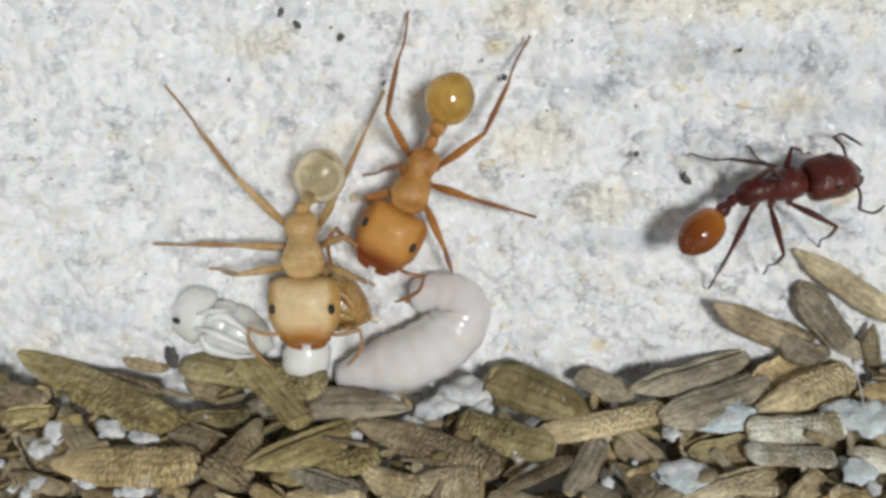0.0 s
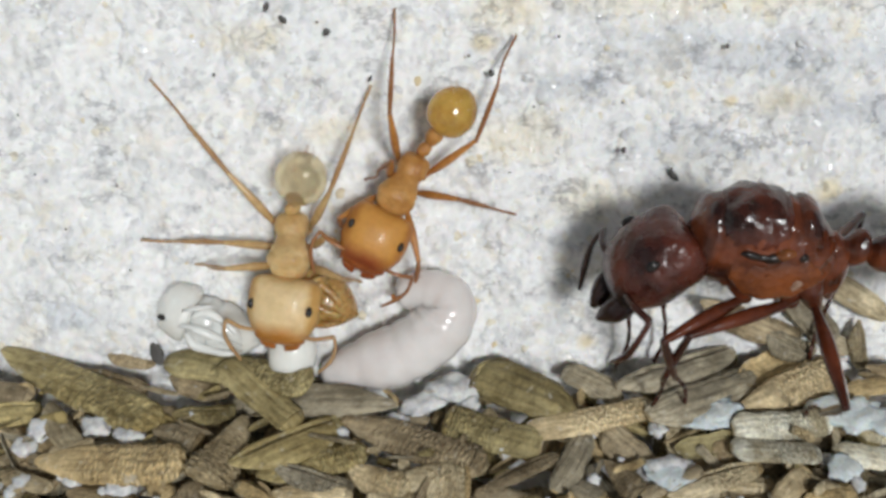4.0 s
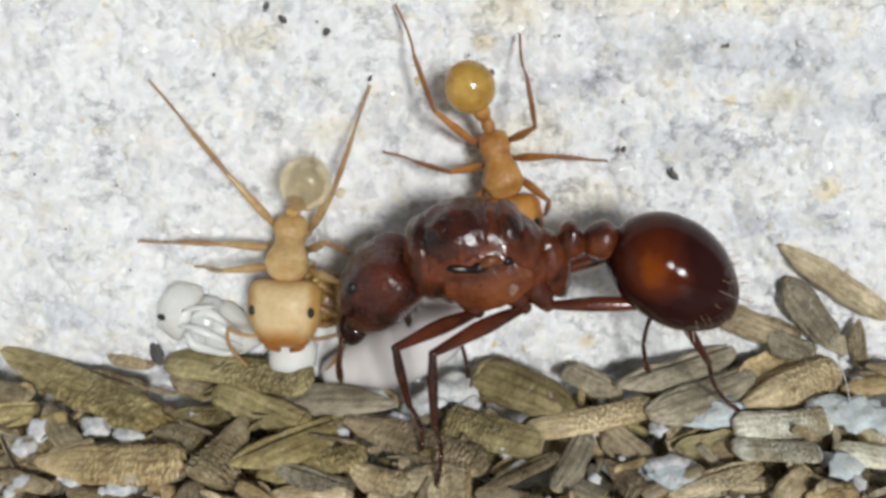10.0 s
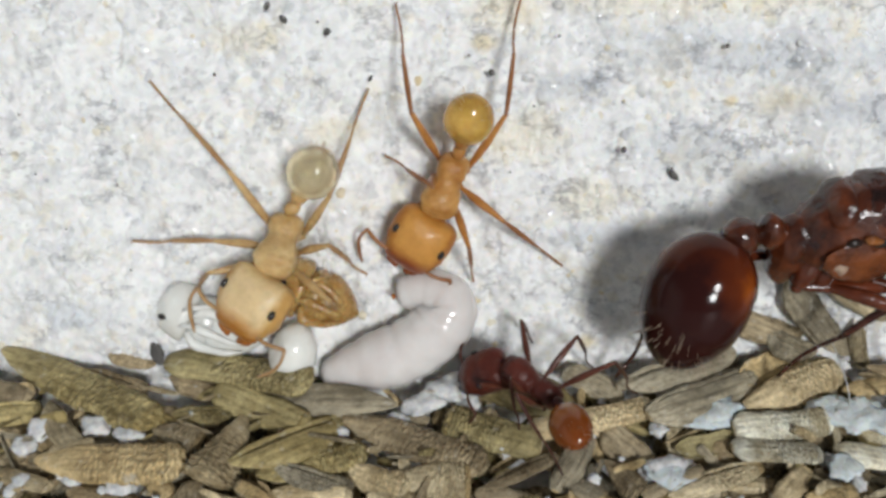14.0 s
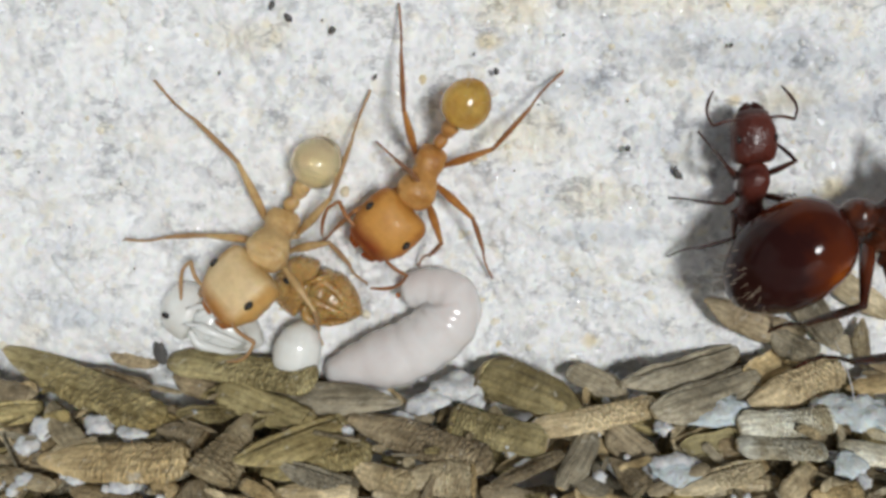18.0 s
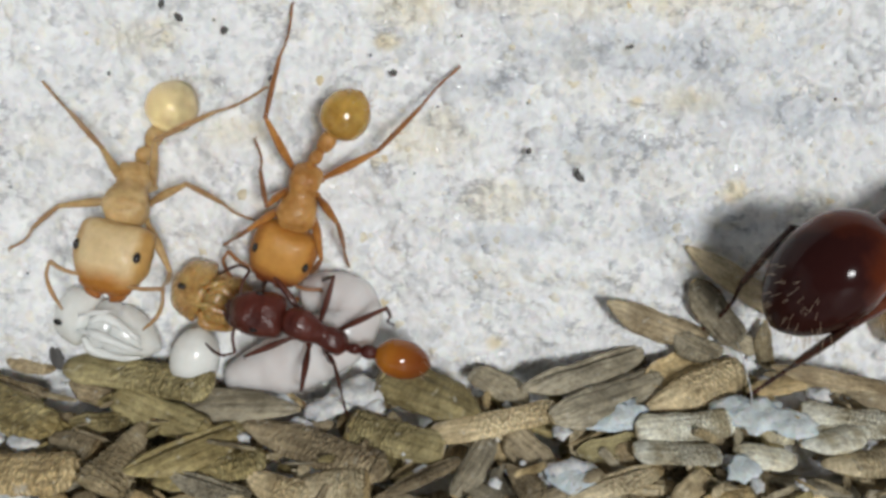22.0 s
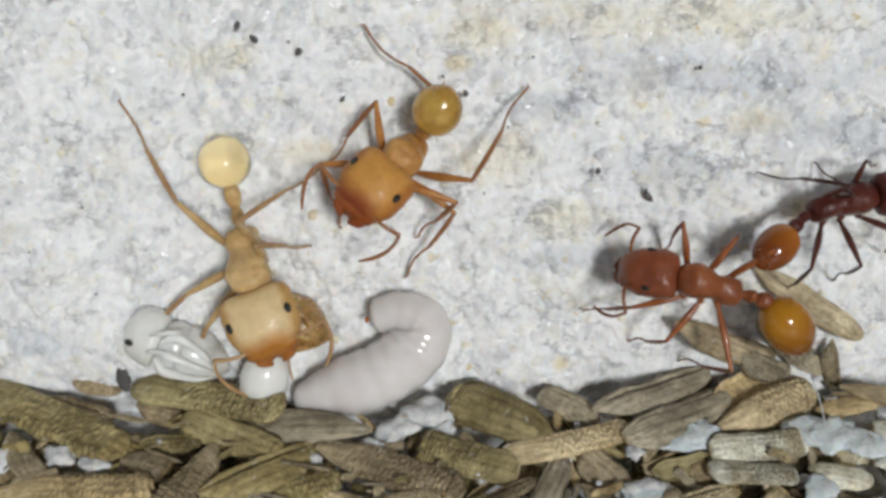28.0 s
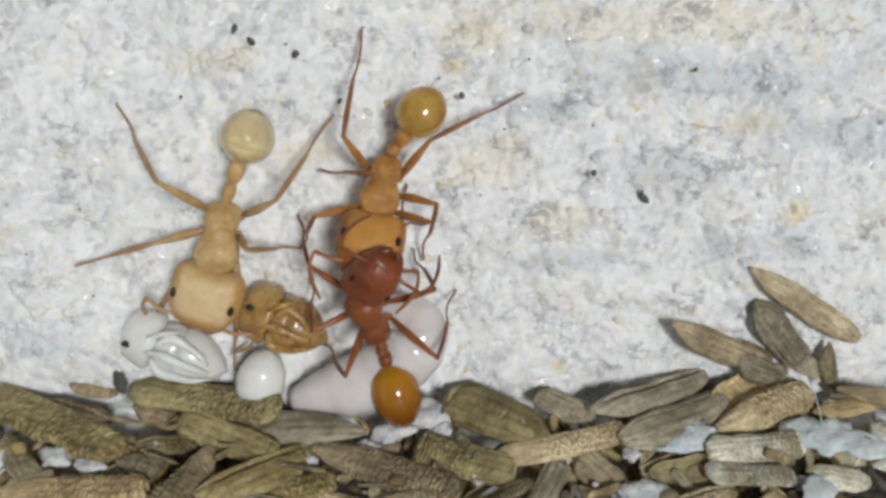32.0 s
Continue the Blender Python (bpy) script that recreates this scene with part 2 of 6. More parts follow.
def headskin(name, crown, face, cheek, mouth, length, width, rough=0.46, sss=0.3):
    """A head with a lighter shield between its cheeks, darker towards the mouth."""
    n = Nodes(name)
    split = n.tree.nodes.new("ShaderNodeSeparateXYZ")
    n.join(n.coord, split.inputs[0])
    run = n.add("ShaderNodeMapRange", From_Max=length * MM)
    n.join(split.outputs["X"], run.inputs["Value"])
    wob = n.tree.nodes.new("ShaderNodeMath")
    wob.operation = "MULTIPLY_ADD"
    n.join(n.noise(1300, 4, 0.6), wob.inputs[0])
    wob.inputs[1].default_value = 0.2
    n.join(run.outputs[0], wob.inputs[2])
    col = n.ramp(wob.outputs[0], (0.10, crown), (0.3, face), (0.74, face), (0.98, mouth))
    side = n.tree.nodes.new("ShaderNodeMath")
    side.operation = "ABSOLUTE"
    n.join(split.outputs["Y"], side.inputs[0])
    out = n.tree.nodes.new("ShaderNodeMath")
    out.operation = "MULTIPLY_ADD"
    n.join(n.noise(1500, 3, 0.6), out.inputs[0])
    out.inputs[1].default_value = 0.00025
    n.join(side.outputs[0], out.inputs[2])
    edge = n.add("ShaderNodeMapRange", From_Min=(0.34 * width + 0.12) * MM, From_Max=(0.44 * width + 0.12) * MM)
    n.join(out.outputs[0], edge.inputs["Value"])
    col = n.mix(edge.outputs[0], col, cheek)
    col = n.mix(0.6, col, n.ramp(n.noise(3600, 4, 0.6), (0.32, (0.80, 0.76, 0.72)), (0.6, (1.05, 1.05, 1.05))), "MULTIPLY")
    return n.done(col, rough, n.bump(n.noise(5000, 5, 0.65), 0.5, 0.00003), sss=sss, coat=0.06)


def seedcoat(name, dark, light, warty):
    """Ribbed hull; a warty one carries rows of pale bristles towards its broad end."""
    n = Nodes(name)
    split = n.tree.nodes.new("ShaderNodeSeparateXYZ")
    n.join(n.coord, split.inputs[0])
    info = n.tree.nodes.new("ShaderNodeObjectInfo")
    shift = n.tree.nodes.new("ShaderNodeVectorMath")
    shift.operation = "ADD"
    n.join(n.coord, shift.inputs[0])
    n.join(info.outputs["Random"], shift.inputs[1])
    where = shift.outputs[0]
    long = n.add("ShaderNodeMapping", Scale=(0.16, 1.0, 1.0))
    n.join(where, long.inputs["Vector"])
    blot = n.noise(900, 4, 0.6, where)
    col = n.mix(n.ramp(blot, (0.36, (0, 0, 0)), (0.62, (1, 1, 1))), dark, light)
    fibre = n.noise(7500, 3, 0.6, long.outputs[0])
    col = n.mix(0.6, col, n.ramp(fibre, (0.32, (0.5, 0.46, 0.38)), (0.45, (0.98, 0.97, 0.95)), (0.66, (1.28, 1.25, 1.17))), "MULTIPLY")
    ribs = n.add("ShaderNodeTexWave", Scale=1500.0, Distortion=5.0, Detail=2.0, Detail_Scale=0.7)
    ribs.bands_direction = "Y"
    n.join(long.outputs[0], ribs.inputs["Vector"])
    some = n.ramp(n.noise(1100, 3, 0.6, where), (0.40, (0.06,) * 3), (0.62, (0.42,) * 3))
    col = n.mix(some, col, n.ramp(ribs.outputs["Fac"], (0.02, (0.36, 0.31, 0.24)), (0.14, (0.97, 0.96, 0.94)), (0.9, (1.12, 1.1, 1.05))), "MULTIPLY")
    edge = n.noise(11000, 2, 0.6, where)
    col = n.mix(0.45, col, n.ramp(edge, (0.36, (0.66, 0.62, 0.55)), (0.5, (1, 1, 1)), (0.66, (1.3, 1.27, 1.2))), "MULTIPLY")
    grain = n.noise(4200, 4, 0.65, where)
    col = n.mix(0.55, col, n.ramp(grain, (0.34, (0.6, 0.57, 0.5)), (0.5, (1, 1, 1)), (0.68, (1.3, 1.27, 1.2))), "MULTIPLY")
    tone = n.ramp(info.outputs["Random"], (0.0, (0.62, 0.60, 0.55)), (0.2, (0.8, 0.78, 0.74)), (0.35, (1.12, 1.0, 0.76)), (0.55, (0.94, 0.95, 0.95)), (0.8, (1.12, 1.11, 1.07)), (1.0, (1.38, 1.33, 1.22)))
    col = n.mix(0.85, col, tone, "MULTIPLY")
    lift = n.bump(ribs.outputs["Fac"], 0.16, 0.00005, n.bump(edge, 0.4, 0.00005, n.bump(fibre, 0.3, 0.00004, n.bump(grain, 0.6, 0.00008))))
    if warty:
        far = n.tree.nodes.new("ShaderNodeMath")
        far.operation = "MULTIPLY_ADD"
        n.join(n.noise(1600, 3, 0.6, where), far.inputs[0])
        far.inputs[1].default_value = 0.0028
        n.join(split.outputs["X"], far.inputs[2])
        here = n.add("ShaderNodeMapRange", From_Min=0.0005, From_Max=0.0013)
        n.join(far.outputs[0], here.inputs["Value"])
        tall = n.add("ShaderNodeMapping", Scale=(1.5, 0.8, 0.8))
        n.join(where, tall.inputs["Vector"])
        wart = n.add("ShaderNodeTexVoronoi", Scale=8000.0)
        n.join(tall.outputs[0], wart.inputs["Vector"])
        knob = n.ramp(wart.outputs["Distance"], (0.12, (1.5, 1.44, 1.28)), (0.42, (1, 1, 1)), (0.75, (0.5, 0.46, 0.38)))
        col = n.mix(n.mix(0.65, (0, 0, 0), here.outputs[0]), col, knob, "MULTIPLY")
        deep = n.mix(here.outputs[0], (0.5, 0.5, 0.5), n.ramp(wart.outputs["Distance"], (0.1, (1, 1, 1)), (0.7, (0, 0, 0))))
        lift = n.bump(deep, 0.75, 0.0001, lift)
    dust = n.ramp(n.noise(3200, 4, 0.6, where), (0.62, (0, 0, 0)), (0.70, (1, 1, 1)))
    col = n.mix(n.mix(0.45, (0, 0, 0), dust), col, (0.62, 0.60, 0.53))
    return n.done(col, 0.58, lift, sss=0.05, spec=0.35)


M_PLASTER = plaster("white_plaster")
HULLS = [("olive_seed", (0.225, 0.185, 0.09), (0.41, 0.355, 0.195)),
         ("brown_seed", (0.20, 0.16, 0.105), (0.38, 0.32, 0.225)),
         ("tan_seed", (0.36, 0.295, 0.19), (0.59, 0.51, 0.36)),
         ("grey_seed", (0.20, 0.178, 0.135), (0.385, 0.35, 0.275)),
         ("mouldy_seed", (0.42, 0.385, 0.29), (0.72, 0.745, 0.71))]
M_SEED = [seedcoat(name, dark, tuple(1.08 * c for c in light), False) for name, dark, light in HULLS]
M_WARTY = [seedcoat("warty_" + name, dark, tuple(1.08 * c for c in light), True) for name, dark, light in HULLS]
M_DARK_SPECK = shell("dark_grit", (0.06, 0.057, 0.054), (0.14, 0.135, 0.13), rough=0.5, coat=0.0)
M_CRUMB = shell("white_crumb", (0.48, 0.50, 0.53), (0.82, 0.82, 0.80), 3200, 0.6, 0.2, 0.0, relief=1.0)
M_MOULD = shell("bluish_mould", (0.56, 0.62, 0.63), (0.80, 0.85, 0.855), 1500, 0.9, 0.3, 0.0, relief=1.0, rugged=1.0, spec=0.2)
M_HAIR = shell("pale_hair", (0.42, 0.30, 0.20), (0.62, 0.5, 0.38), 900, 0.3)
M_EYE = shell("eye_black", (0.008, 0.007, 0.007), (0.02, 0.018, 0.017), rough=0.3, coat=0.3)
PALE = dict(head=headskin("pale_head", (0.60, 0.41, 0.18), (0.71, 0.54, 0.30), (0.56, 0.33, 0.11), (0.46, 0.19, 0.035), 1.85, 1.9),
            body=shell("pale_body", (0.46, 0.28, 0.10), (0.70, 0.50, 0.25), 1300, 0.44, 0.35, 0.08, rugged=0.6, pitted=0.1),
            leg=shell("pale_leg", (0.40, 0.255, 0.10), (0.60, 0.42, 0.20), 900, 0.34, 0.25),
            shin=shell("pale_shin", (0.34, 0.19, 0.085), (0.50, 0.32, 0.155), 900, 0.34, 0.15),
            jaw=shell("pale_jaw", (0.30, 0.10, 0.018), (0.46, 0.18, 0.04), 900, 0.3, 0.2),
            gaster=banded("pale_gaster", (0.86, 0.74, 0.48), (0.60, 0.38, 0.14), (0.86, 0.78, 0.58), 0.6, 3.2, 0.1, 0.85))
ORANGE = dict(head=headskin("orange_head", (0.45, 0.20, 0.04), (0.56, 0.275, 0.065), (0.42, 0.165, 0.032), (0.24, 0.05, 0.014), 1.72, 1.72),
              body=shell("orange_body", (0.34, 0.14, 0.03), (0.62, 0.34, 0.11), 1300, 0.42, 0.25, 0.08, rugged=0.6, pitted=0.1),
              leg=shell("orange_leg", (0.36, 0.14, 0.03), (0.52, 0.24, 0.065), 900, 0.32, 0.2),
              shin=shell("orange_shin", (0.22, 0.09, 0.035), (0.36, 0.16, 0.06), 900, 0.32, 0.1),
              jaw=shell("orange_jaw", (0.20, 0.045, 0.01), (0.33, 0.085, 0.018), 900, 0.28, 0.15),
              gaster=shell("golden_gaster", (0.42, 0.20, 0.025), (0.86, 0.58, 0.15), 1200, 0.14, 0.3, 0.4, clear=0.5))
AMBER = dict(head=shell("amber_head", (0.15, 0.04, 0.018), (0.27, 0.075, 0.028), 800, 0.34, 0.1, 0.1, rugged=0.6),
             body=shell("amber_body", (0.18, 0.052, 0.02), (0.33, 0.105, 0.035), 800, 0.34, 0.12, 0.1, rugged=0.6),
             leg=shell("amber_leg", (0.22, 0.06, 0.018), (0.36, 0.12, 0.035), 900, 0.3, 0.1),
             shin=shell("amber_shin", (0.15, 0.045, 0.02), (0.24, 0.085, 0.03), 900, 0.3, 0.1),
             jaw=shell("amber_jaw", (0.12, 0.03, 0.01), (0.2, 0.05, 0.015), 900, 0.3),
             gaster=banded("amber_gaster", (0.52, 0.23, 0.016), (0.44, 0.18, 0.014), (0.26, 0.085, 0.01), -0.1, 1.8, 0.16, 0.25))
DARK = dict(head=shell("dark_head", (0.05, 0.010, 0.007), (0.115, 0.026, 0.016), 900, 0.34, 0.0, 0.1, 0.0, rugged=0.8),
            body=shell("dark_body", (0.055, 0.011, 0.008), (0.125, 0.028, 0.017), 900, 0.34, 0.0, 0.1, 0.0, rugged=0.8),
            leg=shell("dark_leg", (0.06, 0.018, 0.013), (0.13, 0.04, 0.024), 900, 0.3, 0.0),
            shin=shell("dark_shin", (0.035, 0.012, 0.01), (0.085, 0.028, 0.018), 900, 0.3, 0.0),
            jaw=shell("dark_jaw", (0.03, 0.009, 0.008), (0.07, 0.02, 0.014), 900, 0.3),
            gaster=banded("rusty_gaster", (0.38, 0.13, 0.014), (0.29, 0.088, 0.010), (0.18, 0.045, 0.008), 0.6, 2.2))
QUEEN = dict(head=shell("queen_head", (0.022, 0.006, 0.005), (0.105, 0.024, 0.013), 1000, 0.26, 0.0, 0.1, 0.0, 0.8, rugged=0.6, pitted=0.14),
             body=shell("queen_body", (0.022, 0.0065, 0.005), (0.165, 0.040, 0.012), 900, 0.16, 0.0, 0.15, 0.0, 0.7, rugged=0.5, pitted=0.14),
             flank=shell("queen_flank", (0.04, 0.010, 0.005), (0.225, 0.064, 0.018), 1100, 0.18, 0.0, 0.15, 0.0, 0.7, rugged=0.6, pitted=0.14),
             crest=shell("queen_crest", (0.012, 0.005, 0.004), (0.10, 0.023, 0.011), 900, 0.14, 0.0, 0.2, 0.0, 0.8, rugged=0.7, pitted=0.14),
             leg=shell("queen_leg", (0.035, 0.009, 0.005), (0.13, 0.030, 0.011), 900, 0.16, 0.0, 0.4, rugged=0.3),
             shin=shell("queen_shin", (0.022, 0.007, 0.005), (0.07, 0.018, 0.010), 900, 0.16, 0.0, 0.4, rugged=0.3),
             jaw=shell("queen_jaw", (0.010, 0.004, 0.004), (0.035, 0.010, 0.007), 900, 0.2),
             stump=shell("wing_stump", (0.10, 0.03, 0.01), (0.36, 0.13, 0.03), 1400, 0.2, 0.1, 0.4, rugged=0.6),
             pale=shell("pale_membrane", (0.20, 0.10, 0.06), (0.46, 0.34, 0.26), 2200, 0.3, 0.2, 0.3, rugged=0.8),
             scar=shell("wing_scar", (0.005, 0.004, 0.003), (0.018, 0.008, 0.006), 900, 0.3),
             gaster=patched("queen_gaster", (0.33, 0.078, 0.006), (0.10, 0.019, 0.005), (0.027, 0.007, 0.006), -0.95, 0.4, 1.32))
M_LARVA = shell("translucent_larva", (0.83, 0.775, 0.755), (0.93, 0.90, 0.88), 420, 0.11, 0.9, 0.5, relief=0.03, rugged=0.1, clear=0.2, milky=True)
M_PUPA = shell("milky_pupa", (0.72, 0.72, 0.68), (0.86, 0.86, 0.82), 700, 0.24, 0.8, 0.3, relief=0.1, rugged=0.1, milky=True)
M_AMBER_PUPA = shell("amber_pupa", (0.46, 0.25, 0.07), (0.74, 0.50, 0.20), 1600, 0.24, 0.6, 0.3, rugged=0.4, clear=0.35)


# ---- mesh helpers ----
def part(name, bm, material, parent=None, label="", smooth=True, at=None):
    """Links a bmesh in millimetres as one mesh object under a thing or a part."""
    bmesh.ops.recalc_face_normals(bm, faces=bm.faces)
    bmesh.ops.scale(bm, vec=(MM, MM, MM), verts=bm.verts)
    me = bpy.data.meshes.new(name)
    bm.to_mesh(me)
    bm.free()
    me.materials.append(material)
    if smooth:
        me.polygons.foreach_set("use_smooth", [True] * len(me.polygons))
    ob = new(name, me)
    if parent:
        ob.parent = parent
    if at is not None:
        ob.matrix_basis = at
    if label:
        tagged(ob, label)
    return ob


def curve_values(keys, n):
    """Smooth samples through key tuples, evenly by index."""
    out = []
    for i in range(n):
        s = i / (n - 1) * (len(keys) - 1)
        k = min(int(s), len(keys) - 2)
        f = s - k
        p = [np.array(keys[min(max(k + j, 0), len(keys) - 1)], float) for j in (-1, 0, 1, 2)]
        out.append(0.5 * (2 * p[1] + (p[2] - p[0]) * f + (2 * p[0] - 5 * p[1] + 4 * p[2] - p[3]) * f * f
                          + (3 * p[1] - p[0] - 3 * p[2] + p[3]) * f ** 3))
    return out


def loft(keys, rings=16, seg=20, power=2.0, lumps=0.0, seed=0.0, bm=None, steps=0.0):
    """A closed body along x. keys: (x, centre z, half width, half height)."""
    bm = bm or bmesh.new()
    rows = []
    for i, (x, zc, hw, hh) in enumerate(curve_values(keys, rings)):
        plate = 1 - steps * ((4.6 * i / (rings - 1)) % 1)
        hw, hh = max(hw * plate, 0.004), max(hh * plate, 0.004)
        row = []
        for j in range(seg):
            a = 2 * math.pi * j / seg
            c, s = math.cos(a), math.sin(a)
            y = hw * math.copysign(abs(c) ** (2 / power), c)
            z = hh * math.copysign(abs(s) ** (2 / power), s)
            if lumps:
                k = 1 + lumps * (noise.noise(Vector((x * 3 + seed, y * 3, z * 3))) + 0.6 * noise.noise(Vector((x * 8 + seed, y * 8, z * 8))))
                y, z = y * k, z * k
            row.append(bm.verts.new((x, y, zc + z)))
        rows.append(row)
    for a, b in zip(rows, rows[1:]):
        for j in range(seg):
            bm.faces.new((a[j], a[(j + 1) % seg], b[(j + 1) % seg], b[j]))
    bm.faces.new(rows[0][::-1])
    bm.faces.new(rows[-1])
    return bm


def tube(points, radii, seg=8, rings=0, bm=None):
    """A tapered tube through points."""
    bm = bm or bmesh.new()
    rings = rings or len(points) * 3
    keys = curve_values([(*p, r) for p, r in zip(points, radii)], rings)
    rows = []
    for i, k in enumerate(keys):
        a, b = keys[max(i - 1, 0)], keys[min(i + 1, rings - 1)]
        way = Vector(b[:3] - a[:3]).normalized()
        side = way.cross(Vector((0.13, 0.21, 0.97))).normalized()
        up = side.cross(way)
        rows.append([bm.verts.new(Vector(k[:3]) + max(float(k[3]), 0.004) * (math.cos(2 * math.pi * j / seg) * side + math.sin(2 * math.pi * j / seg) * up))
                     for j in range(seg)])
    for a, b in zip(rows, rows[1:]):
        for j in range(seg):
            bm.faces.new((a[j], b[j], b[(j + 1) % seg], a[(j + 1) % seg]))
    bm.faces.new(rows[0])
    bm.faces.new(rows[-1][::-1])
    return bm


def ball(x, y, z, rx, ry, rz, seg=14, bm=None):
    bm = bm or bmesh.new()
    made = bmesh.ops.create_uvsphere(bm, u_segments=seg, v_segments=max(6, seg * 2 // 3), radius=1)["verts"]
    for v in made:
        v.co = Vector((x + v.co.x * rx, y + v.co.y * ry, z + v.co.z * rz))
    return bm


def lump(rx, ry, rz, rough=0.35, seed=0, sub=3):
    """A small uneven stone or crumb."""
    bm = bmesh.new()
    bmesh.ops.create_icosphere(bm, subdivisions=sub, radius=1)
    for v in bm.verts:
        q = v.co + Vector((seed * 3.1, seed, 0))
        k = 1 + rough * noise.noise(q * 1.6) + 0.3 * rough * noise.noise(q * 4.3)
        v.co = Vector((v.co.x * rx * k, v.co.y * ry * k, v.co.z * rz * k))
    return bm


# ---- plaster wall and floor ----
def spaced(lo, hi, fine_lo, fine_hi, fine, coarse):
    a = list(np.arange(lo, fine_lo, coarse)) + list(np.arange(fine_lo, fine_hi, fine)) + list(np.arange(fine_hi, hi + 0.01, coarse))
    return [float(v) for v in a]


def crystals(p, size, tilt):
    """Broken flat faces, each leaning its own way."""
    q = p / size
    spot = noise.voronoi(q)[1][0]
    lean = noise.noise_vector(spot * 5.3)
    return size * tilt * ((q - spot).dot(Vector((lean.x, lean.y, 0))) + 0.5 * lean.z)


def relief(u, v):
    p = Vector((u, v, 3.0))
    h = 0.32 * noise.noise(p * 0.35) + 0.26 * noise.noise(p * 0.8) + 0.07 * noise.noise(p * 1.9)
    h += 0.07 * noise.noise(p * 3.4)
    h += crystals(p, 0.85, 0.2) + crystals(p + Vector((9, 4, 0)), 0.42, 0.2) + crystals(p + Vector((3, 7, 0)), 0.22, 0.2)
    # shallow ledges that run across the face
    for at, tilt, deep in ((10.2, 0.055, 0.34), (4.9, 0.10, 0.26), (2.0, 0.13, 0.3)):
        s = v - at + tilt * u + 0.5 * noise.noise(Vector((u * 0.4, at, 0)))
        h += deep * 0.5 * (1 - math.tanh(s * 2.2)) * (0.5 + 0.5 * noise.noise(Vector((u * 0.25, at, 5))))
    return h


def sheet(name, us, vs, height, base):
    verts = [(u * MM, v * MM, height(u, v) * MM) for v in vs for u in us]
    w = len(us)
    faces = [(j * w + i, j * w + i + 1, (j + 1) * w + i + 1, (j + 1) * w + i) for j in range(len(vs) - 1) for i in range(w - 1)]
    me = bpy.data.meshes.new(name)
    me.from_pydata(verts, [], faces)
    me.materials.append(M_PLASTER)
    me.polygons.foreach_set("use_smooth", [True] * len(faces))
    ob = new(name, me)
    ob.matrix_basis = base
    return ob


wall = sheet("wall_north", spaced(-42, 42, -17, 19, 0.07, 1.0), spaced(-3, 34, -1, 13, 0.07, 1.0), lambda u, v: relief(u, v) - 0.5, WALL)
tagged(wall, "rough white plaster wall of an ant nest, grainy with grey veins", "wall", kind="structure")
floor = sheet("floor", spaced(-42, 42, -17, 19, 0.16, 1.0), spaced(-62, 2, -7, 1.5, 0.16, 1.0),
              lambda u, v: 0.9 * relief(u + 50, v) - 0.75 - 0.6 * min(1, max(0, -0.9 - v)) + (0.36 * (-9 - v) if v < -9 else 0), HEAP)
tagged(floor, "rough white plaster floor under a litter of seeds", "floor", kind="structure")
for name, x in (("wall_west", -40), ("wall_east", 40)):
    side = part(name, loft([(-0.6, 0, 34, 24), (0.6, 0, 34, 24)], 2, 4, 2), M_PLASTER, smooth=False, at=mm(x, -28, 8, 45, 0, 0))
    tagged(side, "plain white plaster side wall of the nest", "wall", kind="structure")


# the sand grains of the plaster, half sunk in its face
def grain_skin():
    n = Nodes("sand_grain")
    geo = n.tree.nodes.new("ShaderNodeNewGeometry")
    col = n.ramp(geo.outputs["Random Per Island"], (0.0, (0.66, 0.66, 0.67)), (0.06, (0.74, 0.74, 0.745)), (0.16, (0.81, 0.81, 0.81)), (0.3, (0.85, 0.85, 0.845)), (0.78, (0.89, 0.89, 0.88)),
                 (0.94, (0.84, 0.82, 0.76)), (0.985, (0.80, 0.74, 0.60)), (1.0, (0.70, 0.58, 0.36)))
    col = n.mix(0.5, col, n.ramp(n.noise(2600, 4, 0.6), (0.3, (0.84, 0.84, 0.85)), (0.65, (1.04, 1.04, 1.03))), "MULTIPLY")
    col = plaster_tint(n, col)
    rough = n.ramp(geo.outputs["Random Per Island"], (0.0, (0.3,) * 3), (0.5, (0.6,) * 3), (0.8, (0.35,) * 3), (1.0, (0.5,) * 3))
    return n.done(col, rough, n.bump(n.noise(7000, 4, 0.6), 0.25, 0.00003), sss=0.06, spec=0.5)


